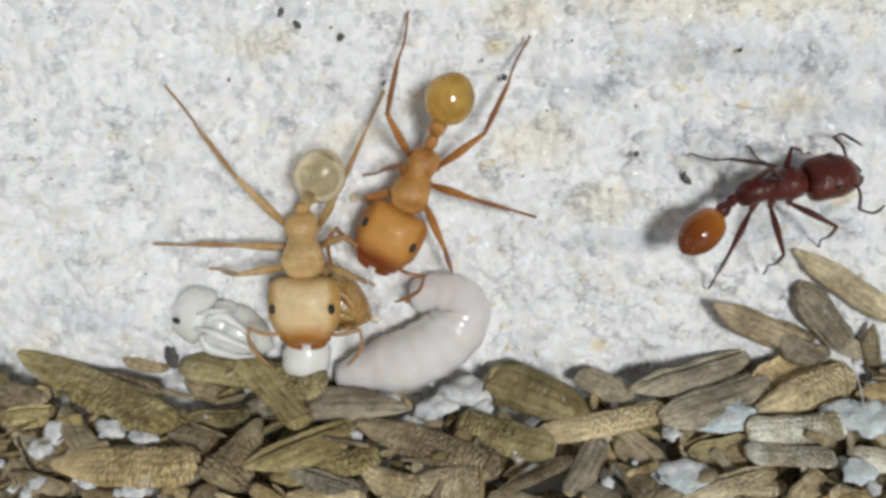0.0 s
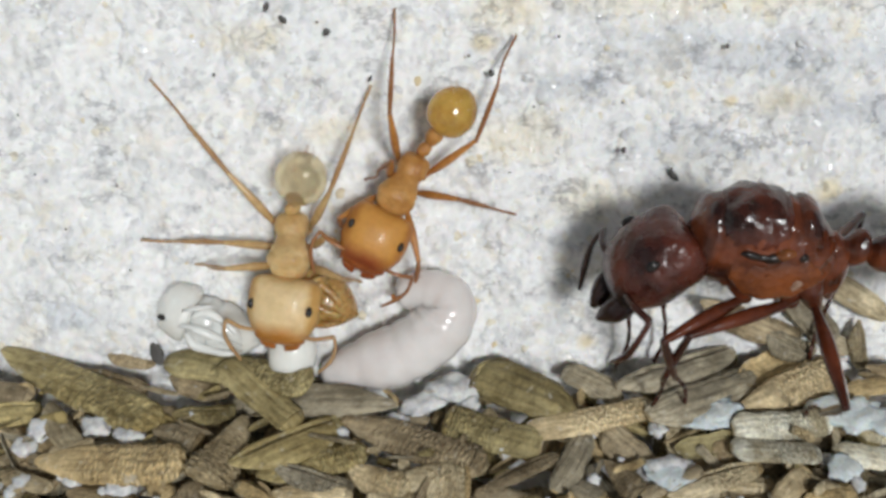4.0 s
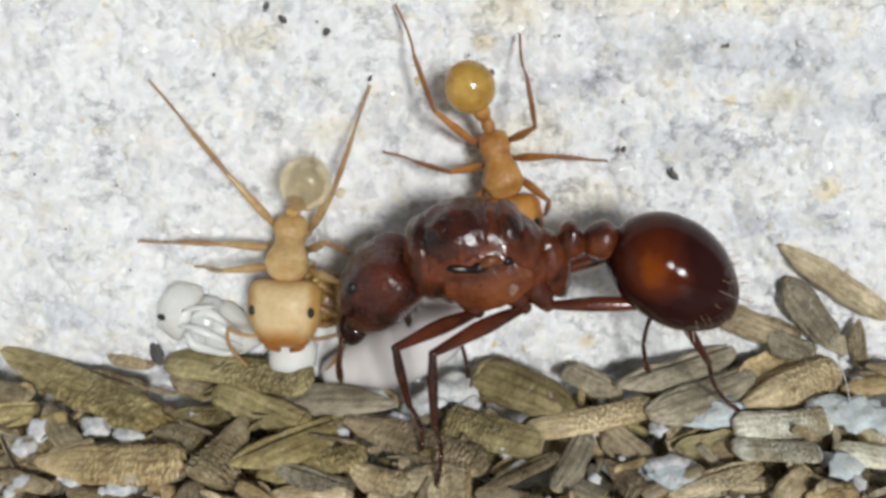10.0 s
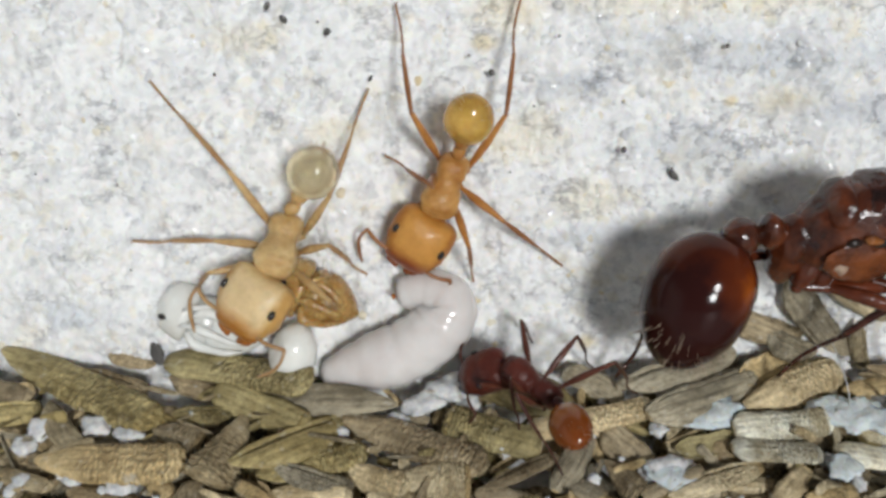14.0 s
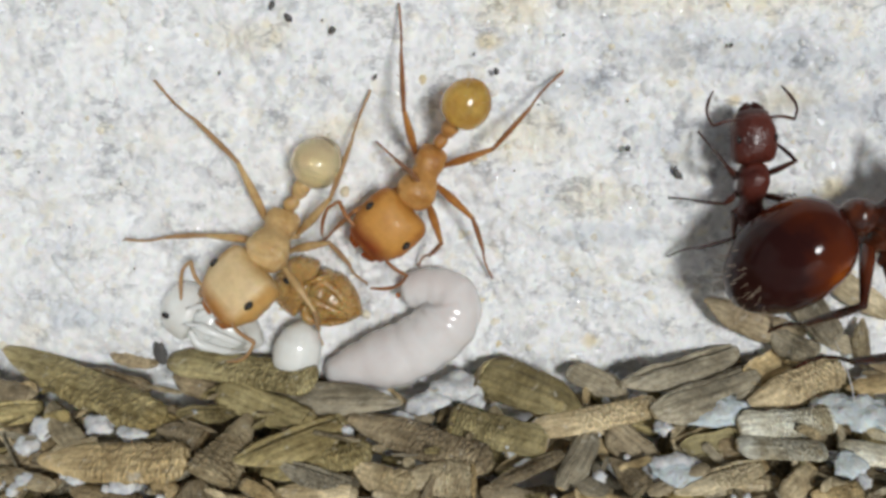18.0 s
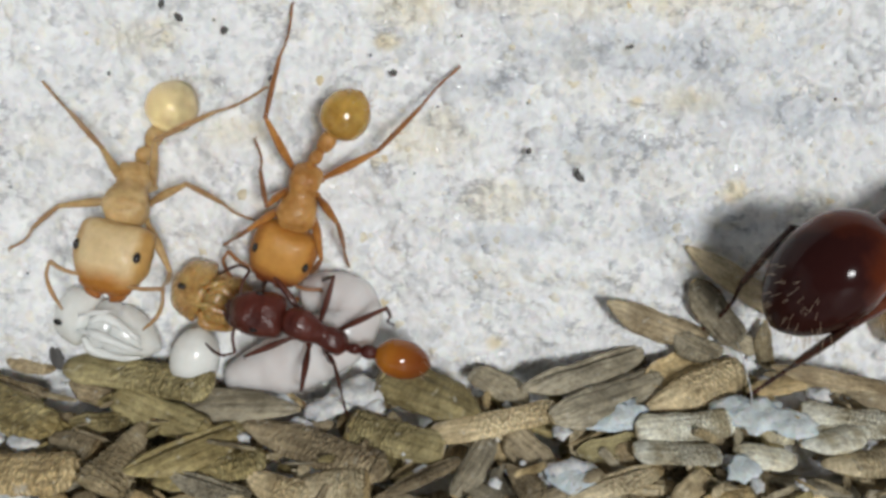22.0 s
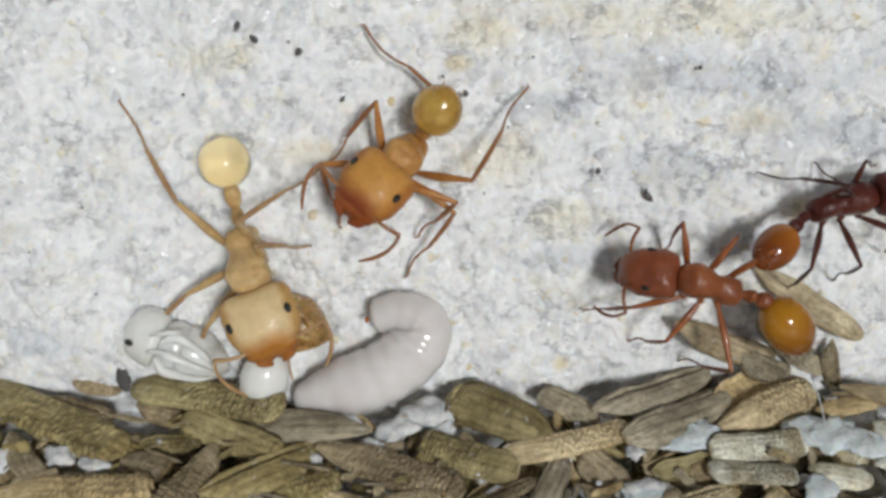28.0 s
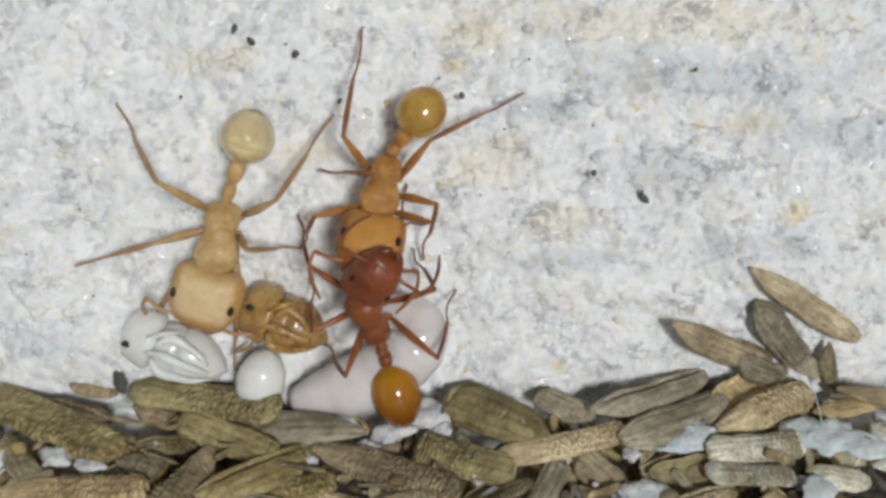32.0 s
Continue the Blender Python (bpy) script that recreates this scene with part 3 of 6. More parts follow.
def grains(name, count, u0, u1, v0, v1, height, base, sizes, seed_no, material, label):
    """Many small faceted grains in one mesh."""
    rng = random.Random(seed_no)
    bm = bmesh.new()
    bmesh.ops.create_icosphere(bm, subdivisions=1, radius=1)
    bm.verts.ensure_lookup_table()
    shape = [tuple(v.co) for v in bm.verts]
    tri = [tuple(v.index for v in f.verts) for f in bm.faces]
    bm.free()
    verts, faces = [], []
    for i in range(count):
        u, v = rng.uniform(u0, u1), rng.uniform(v0, v1)
        r = rng.uniform(*sizes) * (1.5 if rng.random() < 0.08 else 1)
        turn = Euler((rng.uniform(0, 6), rng.uniform(0, 6), rng.uniform(0, 6))).to_matrix()
        kx, ky, kz = (rng.uniform(0.7, 1.25) for _ in range(3))
        c = Vector((u, v, height(u, v) - r * rng.uniform(0.62, 1.0)))
        first = len(verts)
        for x, y, z in shape:
            k = rng.uniform(0.82, 1.12)
            p = turn @ Vector((x * kx * k, y * ky * k, z * kz * k)) * r + c
            verts.append((p.x * MM, p.y * MM, p.z * MM))
        faces += [(a + first, b + first, d + first) for a, b, d in tri]
    me = bpy.data.meshes.new(name)
    me.from_pydata(verts, [], faces)
    me.materials.append(material)
    me.polygons.foreach_set("use_smooth", [True] * len(faces))
    ob = new(name, me)
    ob.matrix_basis = base
    return tagged(ob, label, "sand grains", kind="stuff")


M_GRAIN = grain_skin()
grains("wall_grains", 6500, -17, 19, -0.5, 13, lambda u, v: relief(u, v) - 0.5, WALL, (0.07, 0.24), 21, M_GRAIN, "pale sand grains set in the plaster wall")
grains("floor_grains", 1500, -17, 19, -6.5, 0.6, lambda u, v: 0.9 * relief(u + 50, v) - 0.75 - 0.6 * min(1, max(0, -0.9 - v)), HEAP, (0.08, 0.22), 22, M_GRAIN, "pale sand grains on the nest floor")


# ---- seeds ----
def seed_body(kind, seed):
    """Rings of a seed, 3.4 long and 1 wide, along x, the foot at -x. Kinds: 0 narrow, 1 bristly wedge, 2 toothed fan, 3 split along a seam,
    4 open empty husk, 5 straight with blunt ends, 6 broad and round-ended."""
    rows = []
    rings, seg = 48, 56
    ribs = (9, 8, 7, 8, 7, 10, 11)[kind]
    bend = (0.12, 0.06, -0.05, 0.18, 0.05, 0.07, 0.08)[kind] * (1 + 0.8 * math.sin(seed * 2.1))
    for i in range(rings):
        s = i / (rings - 1)
        x = (s - 0.5) * 3.4
        foot = 1 - (1 - min(1.0, s / (0.42, 0.5, 0.8, 0.36, 0.3, 0.14, 0.34)[kind])) ** 2
        tip = 1 - (1 - min(1.0, (1 - s) / (0.36, 0.16, 0.04, 0.4, 0.34, 0.10, 0.22)[kind])) ** 2
        small = (0.16, 0.22, 0.2, 0.18, 0.25, 0.5, 0.3)[kind]
        prof = (small + (1 - small) * foot) * (0.22 + 0.78 * math.sqrt(tip)) * (0.95 + 0.07 * math.sin(4.0 * s + seed))
        rag = (0.05, 0.2, 0.3, 0.06, 0.09, 0.05, 0.07)[kind] * min(1, max(0.08, (s - 0.25) * 1.8))
        row = []
        for j in range(seg):
            a = 2 * math.pi * j / seg
            c, d = math.cos(a), math.sin(a)
            crest = abs(math.cos(0.5 * ribs * a + 0.4 * math.sin(3 * s + seed)))
            bristle = noise.noise(Vector((s * 34, 5 * c + seed, 5 * d)))
            wave = 0.5 + 0.5 * math.cos(s * 88 + 2 * math.sin(3 * a + seed) + 4 * noise.noise(Vector((s * 5, c + seed, d))))
            k = 0.95 + 0.05 * crest ** 0.5 + rag * (0.7 * bristle + 0.5 * wave * crest - 0.1) + 0.12 * noise.noise(Vector((x * 1.9, c * 1.2 + seed, d * 1.2))) + 0.05 * noise.noise(Vector((x * 9, c * 6 + seed, d * 6)))
            y, z = 0.5 * prof * k * c, (0.21 + 0.04 * math.sin(seed * 1.7)) * prof * k * d
            if kind == 3 and d > 0:
                seam = (c - 0.15 - 0.35 * math.sin(math.pi * s + 0.3)) / 0.10
                z -= 0.17 * prof * math.exp(-seam * seam) * min(1, 6 * s * (1 - s))
                z += 0.05 * prof * math.exp(-(seam - 2.2) ** 2)
            if kind == 4 and d > 0:
                z = -0.17 * prof * d ** 0.5 + 0.02 * bristle
            if kind == 6 and d > 0:
                z -= 0.05 * prof * (1 - crest) ** 2
            row.append((x, y + bend * (x * x / 3.4 - 0.4), z - 0.04 * x * bend * 5))
        rows.append(row)
    return rows


def seed_part(rows, coat, name):
    verts = [tuple(c * MM for c in p) for row in rows for p in row]
    seg = len(rows[0])
    faces = [(i * seg + j, i * seg + (j + 1) % seg, (i + 1) * seg + (j + 1) % seg, (i + 1) * seg + j) for i in range(len(rows) - 1) for j in range(seg)]
    faces += [tuple(range(seg))[::-1], tuple((len(rows) - 1) * seg + j for j in range(seg))]
    me = bpy.data.meshes.new(name)
    me.from_pydata(verts, [], faces)
    me.materials.append(coat)
    me.polygons.foreach_set("use_smooth", [True] * len(me.polygons))
    return me


SEED_MESH = {}
SEED_LABEL = ["olive-green ribbed seed lying on the plaster litter", "brown ribbed seed lying in the seed litter",
              "pale tan ribbed seed with a toothed end", "weathered grey-brown seed husk in the litter", "seed husk under a bluish white film of mould"]


def seed(u, v, h, turn, length, width, coat, tip=0.0, roll=0.0, base=HEAP, shape=0):
    """A seed at a place on the floor (or wall), length and width in millimetres: hull, foot scar and toothed rim."""
    key = (coat, shape, int(7 * abs(u)) % 3)
    if key not in SEED_MESH:
        rows = seed_body(shape, shape * 7 + coat + 3.3 * key[2])
        skin = (M_WARTY if shape in (1, 2) or (shape in (3, 5) and key[2] != 1) else M_SEED)[coat]
        scar = [[(x - 0.03, y * 0.8, z * 0.8) for x, y, z in row] for row in rows[:2]]
        rim = [[(x, y * 1.01, z * 1.01) for x, y, z in row] for row in rows[43:]]
        SEED_MESH[key] = (seed_part(rows[:44], skin, "seed"), seed_part(scar, M_SEED[2], "foot_scar"), seed_part(rim, skin, "toothed_rim"))
    hull, scar, rim = SEED_MESH[key]
    ob = new("seed", hull)
    ob.matrix_basis = base @ mm(u, v, h, roll, tip, turn) @ Matrix.Diagonal((length / 3.4, width, width, 1))
    new("foot_scar", scar).parent = ob
    new("toothed_rim", rim).parent = ob
    return tagged(ob, SEED_LABEL[coat], "seed", "seeds littering the nest floor")


seed(-10.16, -1.10, 0.5, -29, 5.96, 1.26, 0, -3, -3, shape=1)
seed(-9.34, -0.86, 0.35, -22, 2.34, 0.80, 1, -5, 3, shape=3)
seed(-7.76, -1.39, 0.62, -13, 1.06, 0.23, 2, 1, -13, shape=0)
seed(-9.08, 0.09, 0.2, -18, 1.58, 0.64, 1, -5, -18, shape=0)
seed(-5.71, -0.79, 0.75, -15, 4.46, 1.12, 0, -6, 3, shape=5)
seed(-6.90, -0.86, 0.15, -15, 1.83, 0.81, 1, 2, -4, shape=0)
seed(-3.59, -1.67, 0.45, 175, 4.74, 0.97, 3, 6, -19, shape=0)
seed(-6.47, -2.05, 0.45, 4, 1.71, 0.64, 0, -3, 11, shape=3)
seed(-7.09, -2.65, 0.3, -18, 1.46, 0.93, 1, 2, 1, shape=2)
seed(-5.63, -3.29, 0.6, -109, 2.25, 1.22, 2, -2, -11, shape=2)
seed(-8.60, -3.67, 0.5, -5, 3.99, 1.40, 2, -5, -6, shape=1)
seed(-10.25, -2.42, 0.4, -51, 2.04, 0.83, 3, -3, -21, shape=0)
seed(-11.73, -1.90, 0.35, 16, 1.39, 0.88, 0, 4, -6, shape=3)
seed(-4.01, -3.14, 0.6, 35, 3.25, 1.17, 0, 6, -5, shape=3)
seed(-3.38, -3.61, 0.4, 13, 2.86, 1.19, 0, -3, -12, shape=1)
seed(-0.80, -3.01, 0.5, -23, 4.10, 1.24, 1, -2, -4, shape=1)
seed(-3.34, -4.19, 0.6, -15, 2.23, 0.62, 3, 4, 1, shape=3)
seed(-3.29, -4.59, 0.45, -6, 2.09, 0.62, 2, -5, 16, shape=0)
seed(-1.65, -4.19, 0.45, -25, 1.68, 0.88, 2, -1, 20, shape=1)
seed(-0.25, -4.20, 0.5, -1, 1.93, 1.09, 2, 0, 10, shape=2)
seed(-10.79, -4.06, 0.3, -19, 1.85, 0.61, 2, -3, -11, shape=0)
seed(-7.25, -4.18, 0.25, -44, 1.02, 0.58, 2, -3, 8, shape=0)
seed(-4.83, -4.41, 0.25, -45, 1.06, 0.62, 1, -2, -17, shape=0)
seed(2.22, -1.34, 0.5, 149, 3.19, 1.49, 0, 2, -3, shape=6)
seed(4.20, -0.93, 0.35, 148, 1.84, 0.89, 3, -6, -4, shape=6)
seed(6.69, -0.52, 0.5, 26, 4.11, 1.09, 3, 3, -3, shape=3)
seed(7.20, -1.56, 0.55, 28, 3.92, 1.23, 3, 6, 10, shape=6)
seed(9.24, -0.49, 0.6, 30, 2.07, 1.04, 2, -3, 4, shape=4)
seed(9.69, -1.16, 0.5, 25, 3.37, 1.03, 2, 0, 16, shape=1)
seed(3.96, -2.35, 0.6, 13, 3.60, 0.76, 2, -2, 5, shape=5)
seed(1.29, -2.76, 0.5, 162, 2.69, 1.09, 0, 1, -12, shape=5)
seed(3.34, -3.56, 0.45, 62, 2.10, 0.79, 3, -3, -3, shape=6)
seed(2.01, -3.94, 0.5, 28, 2.19, 0.62, 1, -2, -20, shape=3)
seed(3.59, -4.32, 0.35, -31, 1.13, 0.76, 3, -5, -20, shape=0)
seed(4.77, -3.01, 0.35, -49, 1.68, 0.98, 1, 1, 18, shape=0)
seed(4.56, -4.07, 0.45, -57, 1.29, 0.69, 1, -2, 11, shape=2)
seed(6.91, -3.09, 0.5, 15, 1.78, 0.66, 0, 2, 19, shape=4)
seed(9.07, -2.51, 0.55, 7, 2.78, 0.88, 4, 1, 22, shape=5)
seed(8.65, -3.38, 0.6, -4, 2.29, 0.86, 4, -1, -13, shape=5)
seed(6.91, -4.21, 0.5, 22, 2.85, 0.74, 2, 4, -10, shape=3)
seed(5.79, -4.33, 0.6, 23, 1.79, 0.39, 1, -5, 4, shape=5)
seed(8.78, -4.38, 0.45, 40, 1.55, 0.64, 2, -3, 18, shape=0)
seed(9.75, -4.61, 0.4, 10, 1.44, 0.68, 2, 4, 6, shape=1)
seed(10.99, -3.39, 0.45, -11, 1.62, 0.90, 4, -2, -11, shape=0)
seed(11.60, -2.43, 0.4, -11, 1.45, 0.88, 4, -1, 5, shape=3)
seed(-1.13, -4.79, 0.3, -13, 1.61, 0.86, 2, 5, 15, shape=1)
seed(1.63, -4.72, 0.3, -18, 1.76, 0.88, 1, -1, 18, shape=0)
seed(3.60, -4.82, 0.3, -6, 1.68, 0.88, 2, 2, -10, shape=0)
seed(-8.59, -4.63, 0.3, -16, 1.92, 0.85, 1, -1, -16, shape=1)
seed(-6.01, -4.77, 0.3, -13, 1.82, 0.86, 2, -6, -8, shape=0)
seed(-0.83, -2.19, 0.2, -155, 1.00, 0.67, 1, -2, 15, shape=0)
seed(6.37, -1.51, 0.1, -147, 1.27, 0.80, 3, 3, -7, shape=0)
seed(10.49, -0.74, 0.2, 150, 1.26, 0.91, 3, -5, -1, shape=0)
seed(7.99, 0.14, 0.1, 26, 1.23, 0.72, 1, -4, -4, shape=0)
seed(10.98, 2.65, 0.35, -33, 3.75, 0.79, 2, -4, 12, base=WALL, shape=0)
seed(8.70, 1.44, 0.3, -23, 3.26, 0.88, 1, 5, -8, base=WALL, shape=0)
seed(10.39, 1.74, 0.22, -51, 2.32, 1.00, 3, -4, -8, base=WALL, shape=6)
seed(11.92, 0.72, 0.22, -78, 1.56, 0.52, 3, -4, -8, base=WALL, shape=3)
seed(11.26, 0.81, 0.12, -23, 1.36, 0.61, 3, -4, -8, base=WALL, shape=0)
seed(9.83, 0.80, 0.35, -23, 1.68, 0.76, 3, -4, -8, base=WALL, shape=3)
seed(9.76, 1.21, 0.15, -27, 1.15, 0.45, 1, 5, 12, base=WALL, shape=5)
seed(13.66, -0.95, 0.55, -13, 3.55, 0.67, 1, 2, 8, shape=0)
seed(13.66, -2.25, 0.45, -10, 2.70, 0.77, 4, 2, 8, shape=5)
seed(14.75, -1.48, 0.4, -7, 1.86, 0.67, 1, 2, 8, shape=3)
tipped_seed = seed(-4.94, -1.92, 0.5, -25.5, 3.01, 1.0, 0, 0, 0, shape=5)
seed(12.02, -1.05, 0.4, 8, 1.84, 0.69, 2, -3, -6, shape=0)
seed(-12.64, 1.04, 0.3, -15, 1.95, 0.77, 2, -6, 26, shape=0)
seed(-12.5, -1.17, 0.4, -14, 2.49, 0.81, 1, -5, 5, shape=0)
seed(13.36, -0.85, 0.35, -15, 3.11, 0.81, 2, -6, -8, shape=0)
seed(13.42, -2.39, 0.35, 7, 2.8, 0.97, 4, 2, -1, shape=1)
seed(13.66, -3.6, 0.4, 7, 2.55, 1.06, 2, 3, -12, shape=1)
seed(15.59, -1.71, 0.3, 9, 2.27, 0.87, 1, -7, 9, shape=0)
seed(16.65, -0.08, 0.3, -28, 1.88, 0.87, 3, -8, -25, shape=0)
seed(15.94, -3.55, 0.4, -24, 2.24, 1.06, 2, -2, -30, shape=2)
seed(-13.85, -0.61, 0.35, -24, 2.55, 0.97, 0, -3, 28, shape=1)
seed(-13.16, -2.89, 0.4, -18, 2.35, 1.06, 2, -4, -21, shape=2)
seed(12.9, -2.99, 0.55, 11, 1.82, 0.9, 4, -6, -15, shape=0)

# a lower layer of seeds that fills the litter
rng = random.Random(11)
for i in range(230):
    u, v = rng.uniform(-16, 18), -rng.random() * 7.0 - 1.1
    seed(u, v, rng.uniform(-0.6, -0.12) if v > -5 else rng.uniform(-0.3, 0.3), rng.gauss(0, 50), rng.uniform(2.0, 3.2), rng.uniform(0.8, 1.3), rng.choice((0, 1, 1, 2, 3)),
         rng.uniform(-16, 16), rng.uniform(-50, 50), shape=rng.choice((0, 1, 2, 3, 5, 6)))
# broken pieces of hull strewn between them
for i in range(210):
    u, v = rng.uniform(-13, 15), -rng.random() * 4.6 - 1.0
    chip = seed(u, v, rng.uniform(0.0, 0.62), rng.uniform(0, 360), rng.uniform(0.4, 1.3), rng.uniform(0.12, 0.42), rng.choice((0, 1, 2, 2, 3)),
                rng.uniform(-35, 35), rng.uniform(-80, 80), shape=rng.choice((0, 3, 4, 5)))
    chip.name = "hull_fragment"
    tagged(chip, "small broken piece of seed hull among the seeds", "hull fragment", "hull fragments in the litter")


# ---- crumbs, grit and mould ----
def crumb(u, v, h, r, base=HEAP, material=M_CRUMB, name="plaster_crumb", label="white crumb of plaster among the seeds", flat=0.7, seed_no=0, stretch=1.0, turn=0.0):
    ob = part(name, lump(r * stretch, r, r * flat, 0.5, seed_no), material, at=base @ mm(u, v, h, 0, 0, turn))
    return tagged(ob, label, "crumb" if name != "dark_grit" else "grit", "crumbs of the nest" if name != "dark_grit" else "grit on the plaster")


crumb(-3.09, 9.49, -0.02, 0.08, WALL, M_DARK_SPECK, "dark_grit", "tiny dark grain of grit stuck to the plaster", 0.6, 0, 1.4, 40)
crumb(4.96, 6.32, -0.02, 0.08, WALL, M_DARK_SPECK, "dark_grit", "tiny dark grain of grit stuck to the plaster", 0.6, 0, 1, 0)
crumb(-6.16, 8.36, -0.02, 0.04, WALL, M_DARK_SPECK, "dark_grit", "tiny dark grain of grit stuck to the plaster", 0.6, 4, 1.3, 80)
crumb(6.37, 5.62, -0.02, 0.08, WALL, M_DARK_SPECK, "dark_grit", "tiny dark grain of grit stuck to the plaster", 0.6, 3, 2.2, -50)
crumb(-10.57, 4.1, -0.02, 0.03, WALL, M_DARK_SPECK, "dark_grit", "tiny dark grain of grit stuck to the plaster", 0.6, 13, 1, 0)
crumb(-4.25, 9.81, -0.02, 0.08, WALL, M_DARK_SPECK, "dark_grit", "tiny dark grain of grit stuck to the plaster", 0.6, 7, 1.6, -40)
crumb(-4.68, 10.14, -0.02, 0.07, WALL, M_DARK_SPECK, "dark_grit", "tiny dark grain of grit stuck to the plaster", 0.6, 11, 1.5, 60)
crumb(1.3, 8.41, -0.02, 0.07, WALL, M_DARK_SPECK, "dark_grit", "tiny dark grain of grit stuck to the plaster", 0.6, 3, 1.2, 100)
crumb(0.69, 8.86, -0.02, 0.04, WALL, M_DARK_SPECK, "dark_grit", "tiny dark grain of grit stuck to the plaster", 0.6, 14, 1, 0)
crumb(3.65, 4.09, -0.02, 0.06, WALL, M_DARK_SPECK, "dark_grit", "tiny dark grain of grit stuck to the plaster", 0.6, 12, 1.8, 0)
crumb(3.09, 9.37, -0.02, 0.04, WALL, M_DARK_SPECK, "dark_grit", "tiny dark grain of grit stuck to the plaster", 0.6, 4, 1, 0)
crumb(2.46, 7.51, -0.02, 0.03, WALL, M_DARK_SPECK, "dark_grit", "tiny dark grain of grit stuck to the plaster", 0.6, 10, 1, 0)
crumb(-1.96, 8.26, -0.02, 0.04, WALL, M_DARK_SPECK, "dark_grit", "tiny dark grain of grit stuck to the plaster", 0.6, 9, 2, 70)
crumb(-9.04, 5.34, -0.02, 0.03, WALL, M_DARK_SPECK, "dark_grit", "tiny dark grain of grit stuck to the plaster", 0.6, 1, 1, 0)
crumb(-11.27, 5.65, -0.02, 0.03, WALL, M_DARK_SPECK, "dark_grit", "tiny dark grain of grit stuck to the plaster", 0.6, 9, 1, 0)
crumb(-11.56, 7.28, -0.02, 0.03, WALL, M_DARK_SPECK, "dark_grit", "tiny dark grain of grit stuck to the plaster", 0.6, 13, 1, 0)
crumb(6.31, 5.81, -0.02, 0.04, WALL, M_DARK_SPECK, "dark_grit", "tiny dark grain of grit stuck to the plaster", 0.6, 0, 1, 0)
crumb(-3.35, 9.74, -0.02, 0.03, WALL, M_DARK_SPECK, "dark_grit", "tiny dark grain of grit stuck to the plaster", 0.6, 16, 1, 0)
crumb(13.24, 7.75, -0.02, 0.04, WALL, M_DARK_SPECK, "dark_grit", "tiny dark grain of grit stuck to the plaster", 0.6, 3, 1, 0)
crumb(3.56, 4.07, -0.02, 0.05, WALL, M_DARK_SPECK, "dark_grit", "tiny dark grain of grit stuck to the plaster", 0.6, 14, 2, 0)
crumb(1.84, 5.71, -0.02, 0.03, WALL, M_DARK_SPECK, "dark_grit", "tiny dark grain of grit stuck to the plaster", 0.6, 6, 1, 0)
crumb(7.6, 9.11, -0.02, 0.05, WALL, M_DARK_SPECK, "dark_grit", "tiny dark grain of grit stuck to the plaster", 0.6, 0, 1.4, 20)
crumb(4.87, 7.62, -0.02, 0.03, WALL, M_DARK_SPECK, "dark_grit", "tiny dark grain of grit stuck to the plaster", 0.6, 2, 1, 0)
crumb(-8.85, 2.91, -0.02, 0.03, WALL, M_DARK_SPECK, "dark_grit", "tiny dark grain of grit stuck to the plaster", 0.6, 9, 1, 0)
crumb(-9.3, -2.39, 0.35, 0.33, seed_no=2, stretch=1.3, turn=-10)
crumb(-10.75, -2.49, 0.35, 0.37, seed_no=7, stretch=1, turn=0)
crumb(-11.02, -3.04, 0.35, 0.3, seed_no=11, stretch=1, turn=0)
crumb(-8.17, -4.25, 0.35, 0.33, seed_no=11, stretch=1.2, turn=20)
crumb(-10.71, -4.17, 0.35, 0.23, seed_no=6, stretch=1, turn=0)
crumb(5.76, -3.83, 0.35, 0.47, seed_no=7, stretch=1.6, turn=10)
crumb(3.84, -4.05, 0.35, 0.17, seed_no=13, stretch=1, turn=0)
crumb(-2.78, -2.63, 0.35, 0.2, seed_no=5, stretch=1.5, turn=0)
crumb(5.78, -2.49, 0.35, 0.23, seed_no=9, stretch=1, turn=0)
crumb(0.25, -1.13, 0.35, 0.5, seed_no=1, stretch=1.6, turn=10)
crumb(-0.53, -1.63, 0.35, 0.37, seed_no=2, stretch=1.6, turn=20)
crumb(0.71, -1.72, 0.35, 0.3, seed_no=14, stretch=1.2, turn=0)
crumb(-1.28, -2.2, 0.35, 0.23, seed_no=3, stretch=1.4, turn=0)
crumb(-8.35, -2.67, 0.35, 0.27, seed_no=9, stretch=1.4, turn=0)
crumb(7.09, -2.13, 0.62, 0.47, HEAP, M_MOULD, "mould_tuft", "bluish white mould on the seeds", 0.16, 9, 1.9, 20)
crumb(7.14, -2.21, 0.62, 0.45, HEAP, M_MOULD, "mould_tuft", "bluish white mould on the seeds", 0.16, 14, 1.5, 0)
crumb(11.13, -2.2, 0.62, 0.57, HEAP, M_MOULD, "mould_tuft", "bluish white mould on the seeds", 0.16, 2, 1.4, 15)
crumb(5.76, -4.08, 0.62, 0.42, HEAP, M_MOULD, "mould_tuft", "bluish white mould on the seeds", 0.16, 7, 1.5, -15)
crumb(10.5, -2.0, 0.62, 0.42, HEAP, M_MOULD, "mould_tuft", "bluish white mould on the seeds", 0.2, 3, 1.5, 10)
crumb(11.9, -2.5, 0.62, 0.5, HEAP, M_MOULD, "mould_tuft", "bluish white mould on the seeds", 0.2, 5, 1.5, -10)
crumb(10.2, -3.9, 0.62, 0.33, HEAP, M_MOULD, "mould_tuft", "bluish white mould on the seeds", 0.2, 8, 1.4, 40)
crumb(10.32, -1.7, 0.35, 0.23, seed_no=5, stretch=1.2, turn=0)
